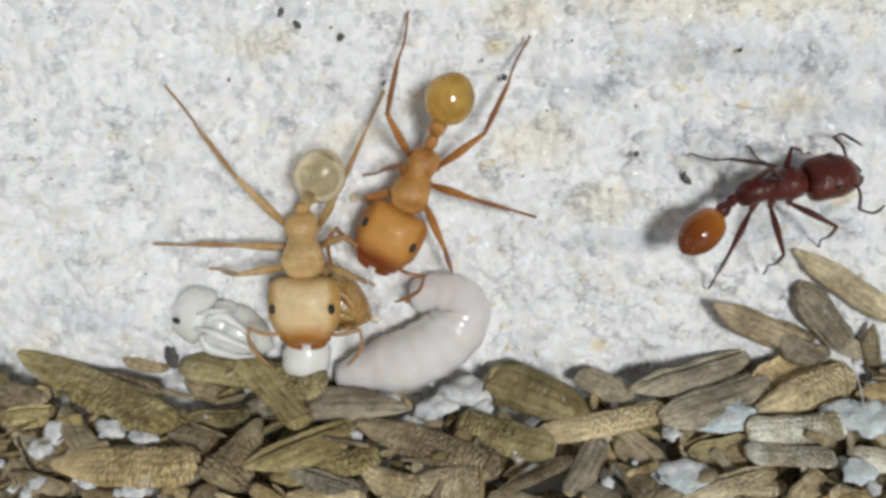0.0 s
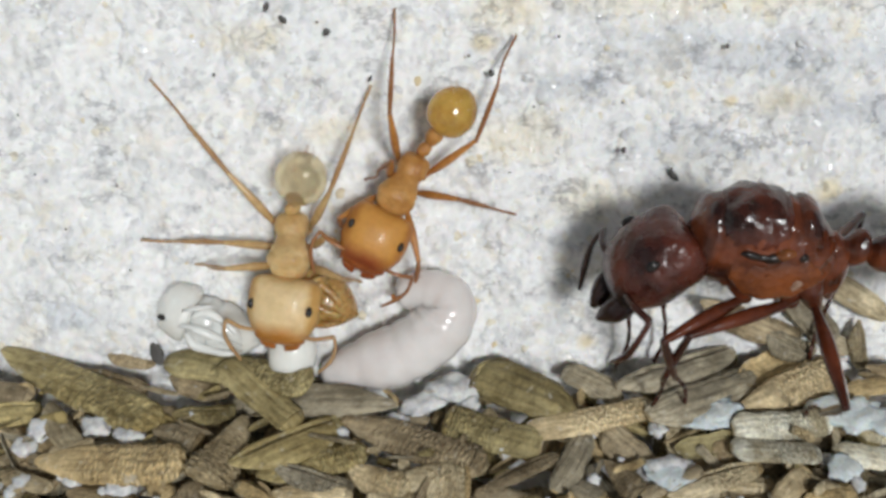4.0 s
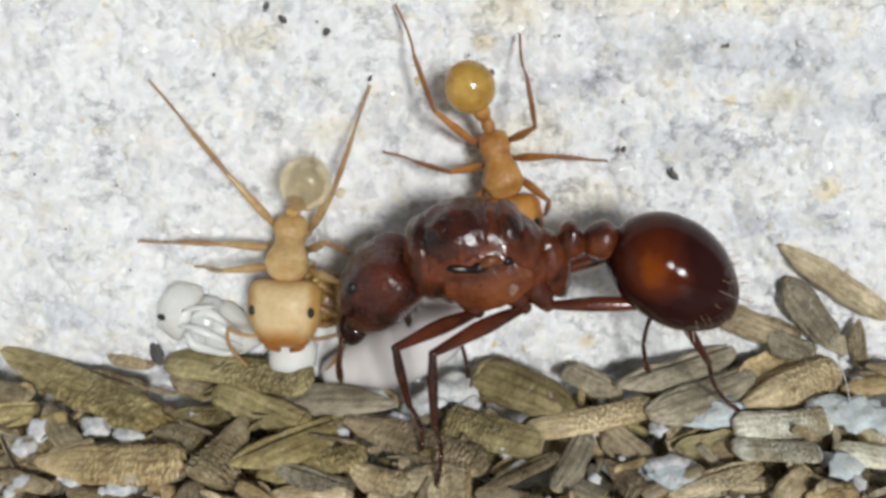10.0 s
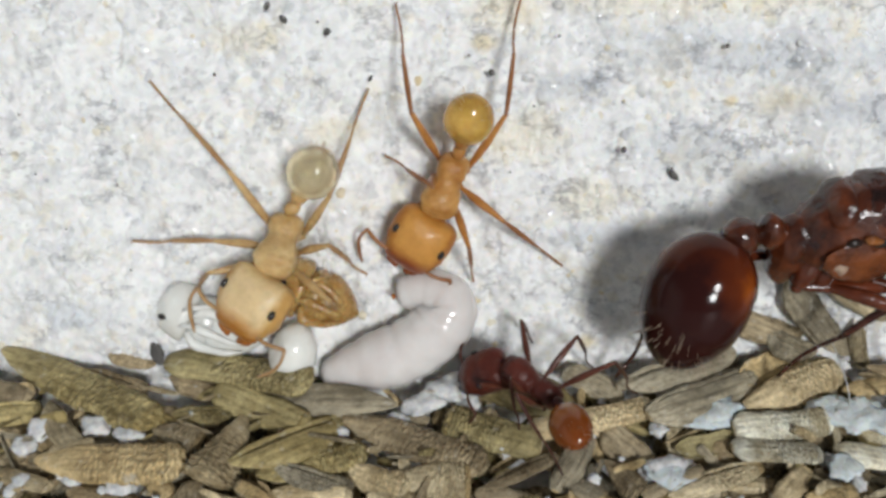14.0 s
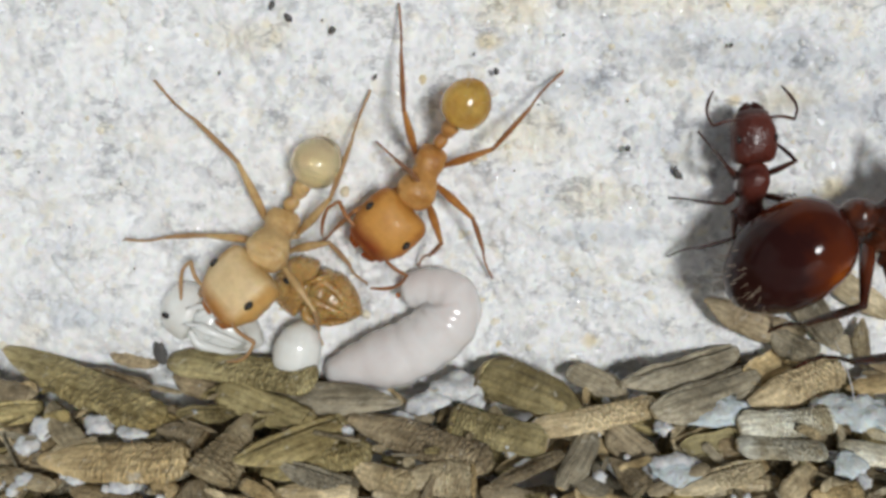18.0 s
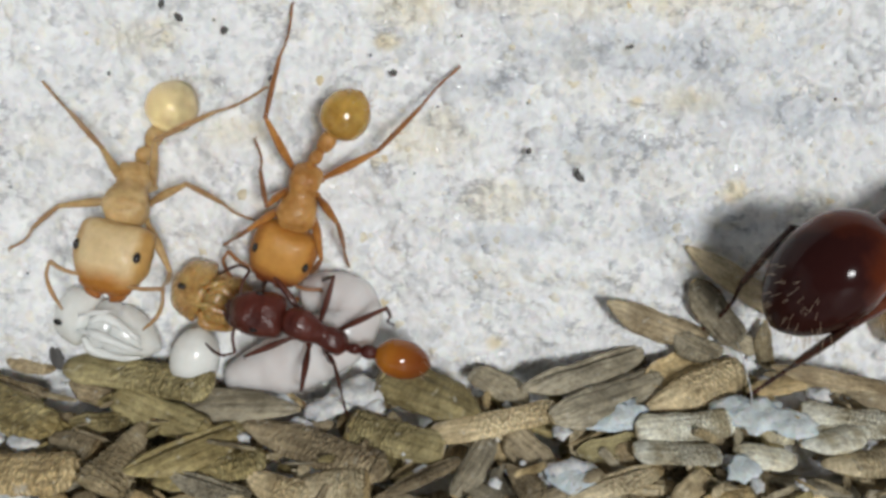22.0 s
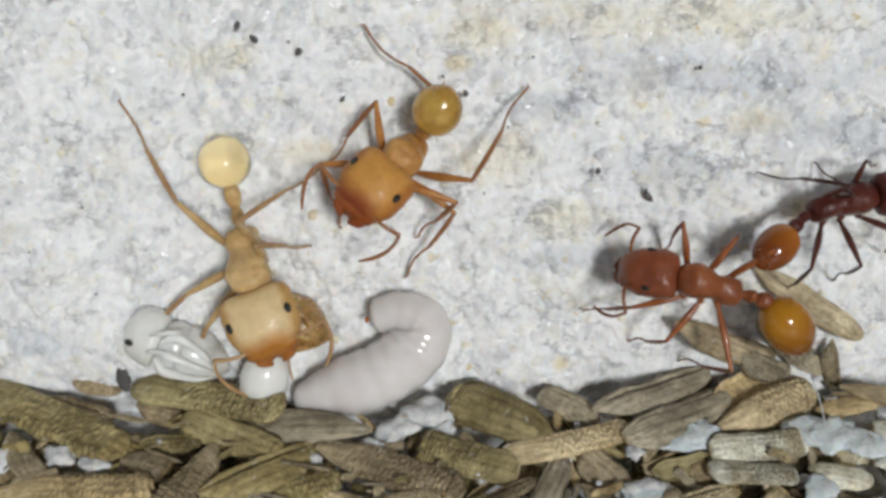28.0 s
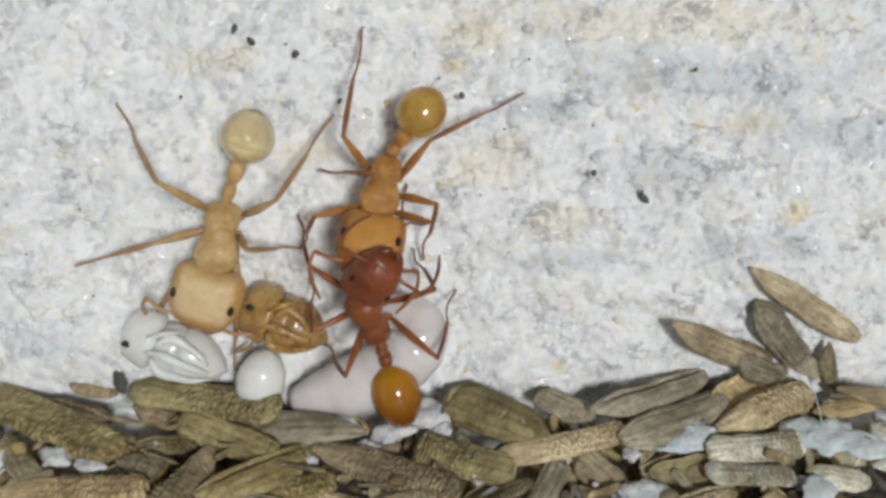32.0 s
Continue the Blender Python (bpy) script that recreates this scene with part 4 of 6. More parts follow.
crumb(13.12, -1.34, 0.35, 0.27, seed_no=5, stretch=1.3, turn=0)
crumb(5.69, -2.5, 0.35, 0.15, seed_no=4, stretch=1.2, turn=0)
crumb(11.17, 0.38, 0.35, 0.2, seed_no=8, stretch=1, turn=0)
crumb(11.6, 0.11, 0.35, 0.17, seed_no=4, stretch=1, turn=0)
crumb(10.39, -3.79, 0.35, 0.27, seed_no=11, stretch=1.3, turn=30)
crumb(10.03, -3.44, 0.35, 0.15, seed_no=15, stretch=1.2, turn=0)
crumb(10.57, -4.21, 0.35, 0.18, seed_no=14, stretch=1.2, turn=70)
crumb(-9.44, -4.08, 0.35, 0.2, seed_no=11, stretch=1.2, turn=0)
crumb(-9.77, -3.95, 0.35, 0.15, seed_no=8, stretch=1, turn=0)
crumb(-7.99, -3.83, 0.35, 0.2, seed_no=14, stretch=1, turn=40)
crumb(-10.92, -4.42, 0.35, 0.17, seed_no=3, stretch=1, turn=0)
rng = random.Random(5)
for i in range(150):
    u, v = rng.uniform(-17, 19), rng.uniform(-6.5, -0.5)
    crumb(u, v, rng.choice((0.05, 0.3, 0.5)), rng.uniform(0.04, 0.15), seed_no=i)


# ---- ants ----
LEGS = [(side, n) for side in (1, -1) for n in range(3)]


def leg_parts(ant, skin, side, n, d):
    """Femur and tibia of one leg, each along x from its own joint."""
    l1, l2, thick = d["l1"][n], d["l2"][n], d["leg"]
    bm = tube([(0, 0, 0), (l1 * 0.12, 0, 0), (l1 * 0.45, 0, 0.03), (l1 * 0.85, 0, 0.01), (l1, 0, 0)],
              [thick * 0.6, thick * 0.9, thick * 1.35, thick * 0.85, thick * 0.65], 10)
    ball(0, 0, 0, thick * 1.2, thick * 1.2, thick * 1.2, 8, bm)
    upper = part("femur", bm, skin["leg"], ant)
    t = l2 * 0.52
    bm = tube([(0, 0, 0), (t * 0.4, 0, 0.02), (t, 0, 0)], [thick * 0.6, thick * 0.85, thick * 0.6], 8)
    ball(0, 0, 0, thick * 0.72, thick * 0.72, thick * 0.72, 8, bm)
    for k in range(5):
        bm = tube([(t * (0.25 + 0.13 * k), 0, 0), (t * (0.34 + 0.13 * k), thick * 1.6 * (-1) ** k, thick)], [0.012, 0.004], 4, 2, bm)
    lower = part("tibia", bm, skin["shin"], ant)
    bm = bmesh.new()
    for k in range(4):
        a, b = t + (l2 - t) * k / 4, t + (l2 - t) * (k + 1) / 4
        sag = 0.05 * l2 * math.sin(math.pi * k / 4), 0.05 * l2 * math.sin(math.pi * (k + 1) / 4)
        tube([(a, 0, -sag[0]), ((a + b) / 2, 0, -(sag[0] + sag[1]) / 2), (b, 0, -sag[1])], [thick * 0.36, thick * 0.46, thick * 0.34], 6, 4, bm)
    tube([(l2, 0, 0), (l2 + 0.1, 0.05, -0.07)], [0.03, 0.008], 4, 2, bm)
    tube([(l2, 0, 0), (l2 + 0.1, -0.05, -0.07)], [0.03, 0.008], 4, 2, bm)
    part("tarsus", bm, skin["shin"], lower)
    return upper, lower


def ant(name, label, skin, d):
    """An ant in millimetres: x ahead, z up, its root at the middle of the thorax."""
    root = new(name)
    root.empty_display_size = 0.001
    tagged(root, label, "ant", "ants of the nest")
    hl, hw, hh = d["head"]
    t, tw, th = d["thorax"]
    # head, origin at the neck
    bm = loft([(-0.02 * hl, 0, 0.16 * hw, 0.14 * hh), (0.03 * hl, 0, 0.38 * hw, 0.33 * hh), (0.13 * hl, 0.0, 0.485 * hw, 0.45 * hh), (0.36 * hl, 0.0, 0.51 * hw, 0.5 * hh),
               (0.62 * hl, -0.02 * hh, 0.50 * hw, 0.48 * hh), (0.82 * hl, -0.05 * hh, 0.42 * hw, 0.4 * hh), (0.94 * hl, -0.08 * hh, 0.33 * hw, 0.28 * hh),
               (hl, -0.1 * hh, 0.26 * hw, 0.14 * hh)], 30, 32, 2.35, 0.04)
    for v in bm.verts:
        back = max(0.0, 1 - v.co.x / (0.35 * hl))
        v.co.x += back * hl * (0.05 * math.exp(-(v.co.y / (0.26 * hw)) ** 2) - 0.02)
        v.co.z -= back * 0.05 * hh * math.exp(-(v.co.y / (0.16 * hw)) ** 2)
    head = part("head", bm, skin["head"], root, at=mm(t / 2, 0, 0))
    part("frons", loft([(0.42 * hl, 0.36 * hh, 0.03 * hw, 0.05 * hh), (0.6 * hl, 0.35 * hh, 0.09 * hw, 0.1 * hh), (0.78 * hl, 0.24 * hh, 0.12 * hw, 0.1 * hh), (0.86 * hl, 0.16 * hh, 0.06 * hw, 0.05 * hh)], 10, 14), skin["head"], head)
    part("clypeus", loft([(0.70 * hl, 0.1 * hh, 0.25 * hw, 0.08 * hh), (0.86 * hl, 0.0, 0.36 * hw, 0.26 * hh), (0.97 * hl, -0.08 * hh, 0.35 * hw, 0.22 * hh), (1.03 * hl, -0.12 * hh, 0.2 * hw, 0.1 * hh)],
                         10, 18), skin["jaw"], head)
    for s in (1, -1):
        part("eye", ball(d["eye"] * hl, s * 0.41 * hw, 0.345 * hh, 0.08 * hl, 0.05 * hw, 0.07 * hh, 12), M_EYE, head)
        jaw = loft([(0, 0, 0.07 * hw, 0.11 * hh), (0.12 * hl, 0, 0.11 * hw, 0.12 * hh), (0.22 * hl, 0, 0.08 * hw, 0.09 * hh), (0.31 * hl, 0, 0.02 * hw, 0.03 * hh)], 9, 12)
        for k in range(4):
            tube([(0.2 * hl + 0.04 * k, -s * 0.06 * hw, 0), (0.22 * hl + 0.04 * k, -s * 0.13 * hw, 0)], [0.04, 0.008], 5, 2, jaw)
        bmesh.ops.scale(jaw, vec=(d.get("jaw", 1.0),) * 3, verts=jaw.verts)
        part("mandible", jaw, skin["jaw"], head, at=mm(0.90 * hl, s * 0.27 * hw, -0.14 * hh, 0, 14, -s * d["gape"]))
        r = d["leg"] * 0.62
        ax, ay, az = 0.86 * hl, s * 0.3 * hw, 0.1 * hh
        ex, ey, ez = 0.78 * hl, s * (0.72 + d["spread"]) * hw, 0.05 * hh
        bm = tube([(ax, ay, az), (0.5 * (ax + ex) + 0.06, 0.5 * (ay + ey), az + 0.04), (ex, ey, ez)], [r * 0.8, r, r * 1.05], 7)
        fx, fy, fz = ex + 0.42 * hl, ey + s * d["spread"] * 0.5 * hw - s * 0.08 * hw, -0.3 * hh
        tube([(ex, ey, ez), (0.5 * (ex + fx), 0.5 * (ey + fy) + s * 0.1, 0.5 * (ez + fz) + 0.05), (fx, fy, fz), (fx + 0.2 * hl, fy - s * 0.16 * hw, fz - 0.16 * hh)],
             [r * 0.8, r * 0.85, r * 1.05, r * 0.55], 7, 0, bm)
        part("antenna", bm, skin["shin"], head)
    # thorax
    if d.get("winged"):
        part("thorax", loft([(0.5 * t, -0.05 * th, 0.2 * tw, 0.2 * th), (0.42 * t, -0.02 * th, 0.36 * tw, 0.38 * th), (0.2 * t, 0.0, 0.46 * tw, 0.5 * th), (-0.1 * t, 0.0, 0.46 * tw, 0.5 * th),
                             (-0.3 * t, -0.06 * th, 0.38 * tw, 0.42 * th), (-0.44 * t, -0.14 * th, 0.26 * tw, 0.3 * th), (-0.52 * t, -0.16 * th, 0.12 * tw, 0.12 * th)], 40, 40, 2.3, 0.10), skin["body"], root)
        part("collar", loft([(0.53 * t, -0.02 * th, 0.14 * tw, 0.14 * th), (0.48 * t, 0.0, 0.34 * tw, 0.34 * th), (0.4 * t, 0.02 * th, 0.41 * tw, 0.43 * th), (0.33 * t, 0.02 * th, 0.38 * tw, 0.4 * th)], 12, 26, 2.2, 0.08), skin["body"], root)
        part("scutum", loft([(0.44 * t, 0.12 * th, 0.16 * tw, 0.14 * th), (0.34 * t, 0.2 * th, 0.36 * tw, 0.28 * th), (0.14 * t, 0.25 * th, 0.44 * tw, 0.31 * th), (-0.04 * t, 0.25 * th, 0.4 * tw, 0.28 * th),
                             (-0.09 * t, 0.24 * th, 0.3 * tw, 0.18 * th)], 30, 36, 2.3, 0.09, 4), skin["crest"], root)
        part("propodeum", loft([(-0.36 * t, -0.12 * th, 0.24 * tw, 0.3 * th), (-0.47 * t, -0.2 * th, 0.26 * tw, 0.36 * th), (-0.56 * t, -0.26 * th, 0.22 * tw, 0.34 * th), (-0.62 * t, -0.3 * th, 0.1 * tw, 0.22 * th)][::-1],
                                 18, 24, 2.4, 0.12, 2), skin["body"], root)
        part("scutellum", loft([(-0.10 * t, 0.3 * th, 0.2 * tw, 0.12 * th), (-0.16 * t, 0.3 * th, 0.34 * tw, 0.22 * th), (-0.26 * t, 0.27 * th, 0.34 * tw, 0.2 * th), (-0.32 * t, 0.22 * th, 0.2 * tw, 0.1 * th)],
                               10, 20, 2.3), skin["body"], root)
        for s in (1, -1):
            part("wing_scar", loft([(-0.34, 0, 0.05, 0.06), (-0.1, 0.03, 0.1, 0.13), (0.2, -0.02, 0.1, 0.12), (0.5, 0.02, 0.08, 0.08), (0.62, 0, 0.02, 0.03)], 14, 12, 2, 0.5, s), skin["scar"], root, at=mm(0.06 * t, s * 0.465 * tw, 0.1 * th, 0, -4, 0))
            part("wing_stump", loft([(-0.16, 0, 0.03, 0.05), (0, 0.02, 0.12, 0.13), (0.2, 0, 0.1, 0.1), (0.34, 0, 0.02, 0.03)], 10, 12, 2, 0.4, s + 2), skin["stump"], root, "torn amber wing stump", at=mm(-0.07 * t, s * 0.47 * tw, 0.17 * th, 0, 20, 0))
            part("membrane", loft([(-0.3, 0, 0.02, 0.04), (-0.1, 0.02, 0.07, 0.16), (0.16, -0.03, 0.07, 0.2), (0.34, 0, 0.02, 0.05)], 12, 14, 2, 0.6, s + 4), skin["pale"], root, "pale membrane between the thorax plates", at=mm(-0.22 * t, s * 0.44 * tw, -0.16 * th, 0, 30, 0))
            part("wing_scar", loft([(-0.15, 0, 0.05, 0.06), (0.0, 0.03, 0.1, 0.13), (0.2, 0, 0.04, 0.06)], 8, 10, 2, 0.4, s + 5), skin["scar"], root, at=mm(-0.17 * t, s * 0.43 * tw, 0.12 * th, 0, 10, 0))
            part("pleuron", loft([(-0.34 * t, -0.1 * th, 0.04, 0.08 * th), (-0.2 * t, -0.12 * th, 0.1, 0.24 * th), (-0.02 * t, -0.16 * th, 0.13, 0.28 * th), (0.1 * t, -0.15 * th, 0.1, 0.25 * th), (0.26 * t, -0.12 * th, 0.04, 0.1 * th)], 30, 26, 2.0, 0.2, s),
                 skin["flank"], root, at=mm(0, s * 0.43 * tw, 0))
    else:
        part("thorax", loft([(0.53 * t, -0.02, 0.2 * tw, 0.2 * th), (0.46 * t, 0.02, 0.38 * tw, 0.4 * th), (0.3 * t, 0.05, 0.5 * tw, 0.5 * th), (0.12 * t, 0.05, 0.45 * tw, 0.5 * th), (-0.02 * t, 0.0, 0.37 * tw, 0.44 * th),
                             (-0.12 * t, -0.02, 0.33 * tw, 0.40 * th), (-0.22 * t, 0.0, 0.38 * tw, 0.43 * th), (-0.38 * t, -0.02, 0.38 * tw, 0.41 * th), (-0.47 * t, -0.08, 0.33 * tw, 0.30 * th), (-0.53 * t, -0.12, 0.14 * tw, 0.12 * th)], 34, 26, 2.7, 0.07),
             skin["body"], root)
        part("pronotum", loft([(0.47 * t, 0.08, 0.26 * tw, 0.26 * th), (0.36 * t, 0.11, 0.47 * tw, 0.46 * th), (0.22 * t, 0.11, 0.5 * tw, 0.48 * th), (0.1 * t, 0.1, 0.38 * tw, 0.42 * th)], 16, 26, 2.3, 0.05),
             skin["body"], root)
    for s, n in LEGS:
        hx, hz = d.get("hips", (0.26, -0.02, -0.3))[n] * t, d.get("hipz", -0.3 * th - 0.2)
        fat = d["leg"] * (1.9 if d.get("winged") else 1.5)
        part("coxa", tube([(hx + 0.09 * t, s * 0.16 * tw, -0.26 * th), (hx + 0.06 * t, s * 0.2 * tw, 0.5 * (hz - 0.26 * th)), (hx, s * (0.2 * tw + 0.16), hz)], [fat * 1.1, fat * 1.25, fat * 0.7], 10), skin["leg"], root)
    # gaster with its two waist nodes, origin at the waist
    p1, gl, gw, gh = d["gaster"]
    stalk, free, winged = p1, d.get("jointed", False), d.get("winged", False)
    p1 = 0.0 if free else p1
    gaster = part("gaster", loft([(-p1 + 0.02, 0, 0.1, 0.1), (-p1 - 0.05 * gl, 0.0, 0.25 * gw, 0.25 * gh), (-p1 - 0.2 * gl, 0.01, 0.425 * gw, 0.425 * gh), (-p1 - 0.45 * gl, 0.0, 0.5 * gw, 0.5 * gh),
                                  (-p1 - 0.7 * gl, -0.03 * gh, 0.44 * gw, 0.435 * gh), (-p1 - 0.88 * gl, -0.06 * gh, 0.285 * gw, 0.28 * gh), (-p1 - 0.97 * gl, -0.08 * gh, 0.13 * gw, 0.125 * gh),
                                  (-p1 - gl, -0.1 * gh, 0.03, 0.03)][::-1], 56, 30, steps=0.022 if winged else 0.01), skin["gaster"], root, at=mm(-t / 2 - (stalk if free else 0), 0, 0.1 if winged else 0.0 if free else -0.08))
    nw, nh = d["node"]
    tip, p1 = p1, stalk
    waist, sits = (root, mm(-t / 2, 0, 0)) if free else (gaster, None)
    part("petiole", loft([(0.1, 0, 0.25 * nw, 0.22 * nh), (-0.1 * p1, 0.02, 0.3 * nw, 0.28 * nh), (-0.24 * p1, 0.1 * nh, 0.4 * nw, 0.46 * nh), (-0.38 * p1, 0.12 * nh, 0.4 * nw, 0.46 * nh), (-0.5 * p1, 0.03, 0.26 * nw, 0.24 * nh), (-0.58 * p1, 0, 0.2 * nw, 0.16 * nh)], 18, 18, 2.2, 0.06), skin["body"], waist, at=sits)
    part("postpetiole", loft([(-0.5 * p1, 0, 0.2 * nw, 0.16 * nh), (-0.6 * p1, 0.03, 0.42 * nw, 0.36 * nh), (-0.78 * p1, 0.04, 0.54 * nw, 0.46 * nh), (-0.94 * p1, 0.03, 0.5 * nw, 0.42 * nh), (-1.08 * p1, 0, 0.3 * nw, 0.28 * nh)], 16, 18, 2.2, 0.06), skin["body"], waist, at=sits)
    hairs = bmesh.new()
    hr = random.Random(3)
    p1 = tip
    for k in range(90 if winged else 26):
        a = hr.uniform(0, 6.28)
        x = -p1 - gl * hr.uniform(0.66 if winged else 0.78, 0.98)
        rr = 0.5 * math.sqrt(max(0.04, 1 - ((x + p1 + 0.47 * gl) / (0.55 * gl)) ** 2))
        y, z = rr * gw * math.cos(a), rr * gh * math.sin(a) - 0.06 * gh
        far = hr.uniform(0.1, 0.3) if winged else 0.12
        tube([(x, y * 0.9, z * 0.9), (x - far, y * 1.13, z * 1.13)], [0.010 if winged else 0.009, 0.004], 3, 2, hairs)
    part("tip_hairs", hairs, M_HAIR, gaster, "fine pale hairs")
    legs = {(s, n): leg_parts(root, skin, s, n, d) for s, n in LEGS}
    return dict(root=root, head=head, gaster=gaster, legs=legs, d=d)


CALLOW = dict(head=(1.76, 1.88, 1.3), thorax=(1.75, 1.15, 1.02), gaster=(1.15, 1.42, 1.38, 1.3), node=(0.42, 0.5), eye=0.46, gape=44, spread=0.06,
              l1=(1.5, 1.55, 2.1), l2=(2.1, 2.5, 3.3), leg=0.092, reach=(1.3, 1.8, 2.2), rest=(1.5, -0.1, -2.1), stand=0.95)
ORANGE_D = dict(CALLOW, head=(1.64, 1.70, 1.28), thorax=(1.7, 1.05, 0.98), gaster=(1.05, 1.36, 1.28, 1.22), leg=0.088)
WORKER = dict(head=(1.38, 1.16, 1.0), thorax=(1.75, 0.82, 0.82), gaster=(0.8, 1.5, 1.06, 1.02), node=(0.36, 0.45), eye=0.5, gape=36, spread=0.2,
              l1=(1.35, 1.4, 1.75), l2=(1.9, 2.1, 2.7), leg=0.07, reach=(1.1, 1.5, 1.6), rest=(1.5, -0.1, -1.7), stand=0.95)
AMBER_D = dict(WORKER, head=(1.5, 1.26, 1.1), thorax=(1.75, 0.9, 0.92), gaster=(0.8, 1.85, 1.34, 1.3), node=(0.4, 0.52), leg=0.076, jointed=True)
QUEEN_D = dict(jaw=1.45, head=(2.4, 2.1, 1.95), thorax=(3.5, 2.1, 2.5), gaster=(1.5, 3.6, 2.66, 2.62), node=(0.86, 1.05), eye=0.47, gape=20, spread=0.1,
               l1=(2.4, 2.8, 3.0), l2=(3.6, 3.8, 4.4), hips=(0.05, -0.28, -0.44), hipz=-1.35, fore=(1.0, 1.0, 0.4), rise=(0.9, 0.8, 1.6), leg=0.15,
               reach=(0.8, 1.0, 1.0), rest=(2.2, 1.1, -3.2), out=(0.6, 0.6, 0.05), stand=2.4, winged=True, jointed=True)


pale_ant = ant("callow_ant", "pale straw-coloured young ant clinging to the plaster beside the brood", PALE, CALLOW)
orange_ant = ant("orange_ant", "orange young ant with a golden gaster on the plaster wall", ORANGE, ORANGE_D)
queen_ant = ant("queen_ant", "large glossy dark red queen ant with a banded gaster", QUEEN, QUEEN_D)
dark_ant = ant("worker_ant", "dark red worker ant with a rusty gaster on the plaster", DARK, WORKER)
rusty_ant = ant("worker_ant", "dark red worker ant walking over the seeds to the brood", DARK, WORKER)
amber_ant = ant("worker_ant", "amber-red worker ant with a honey-coloured gaster tending the brood", AMBER, AMBER_D)

# ---- brood ----
def place(u, v, h, turn=0.0):
    return WALL @ mm(u, v, h, 0, 0, turn)


def larva(points, radius, label):
    """A curled grub with rings, through points on the wall."""
    base = Vector(points[0])
    keys = curve_values([tuple(Vector(p) - base) for p in points], 60)
    bm = bmesh.new()
    rows = []
    for i, k in enumerate(keys):
        s = i / 59
        r = radius * (min(1.0, 0.42 + 2.4 * s) if s < 0.3 else 1.0 - 0.5 * max(0, (s - 0.55) / 0.45)) * (0.95 + 0.075 * abs(math.sin(s * 12 * math.pi)) ** 0.7)
        r *= math.sqrt(max(0.02, 1 - max(0, (0.06 - s) / 0.06) ** 2)) * math.sqrt(max(0.03, 1 - max(0, (s - 0.94) / 0.06) ** 2))
        a, b = keys[max(i - 1, 0)], keys[min(i + 1, 59)]
        way = Vector(b - a).normalized()
        side = way.cross(Vector((0, 0, 1))).normalized()
        up = side.cross(way)
        rows.append([bm.verts.new(Vector(k) + r * (math.cos(j * math.pi / 12) * side + 0.95 * math.sin(j * math.pi / 12) * up)) for j in range(24)])
    for a, b in zip(rows, rows[1:]):
        for j in range(24):
            bm.faces.new((a[j], b[j], b[(j + 1) % 24], a[(j + 1) % 24]))
    bm.faces.new(rows[0])
    bm.faces.new(rows[-1][::-1])
    root = new("larva")
    root.matrix_basis = place(*base)
    tagged(root, label, "larva", "brood")
    part("body", bm, M_LARVA, root)
    end = Vector(keys[-1])
    part("mouthparts", ball(end.x - 0.12, end.y, end.z + 0.2, 0.07, 0.09, 0.07, 8), PALE["jaw"], root)
    return root


larva([(-3.42, -0.04, 0.75), (-2.29, 0.38, 0.85), (-1.09, 0.79, 0.9), (-0.15, 1.48, 0.9), (0.16, 2.19, 0.8), (-0.46, 2.5, 0.6), (-1.26, 2.33, 0.45)], 0.86,
      "translucent pinkish white ant larva with glossy rings lying at the wall")


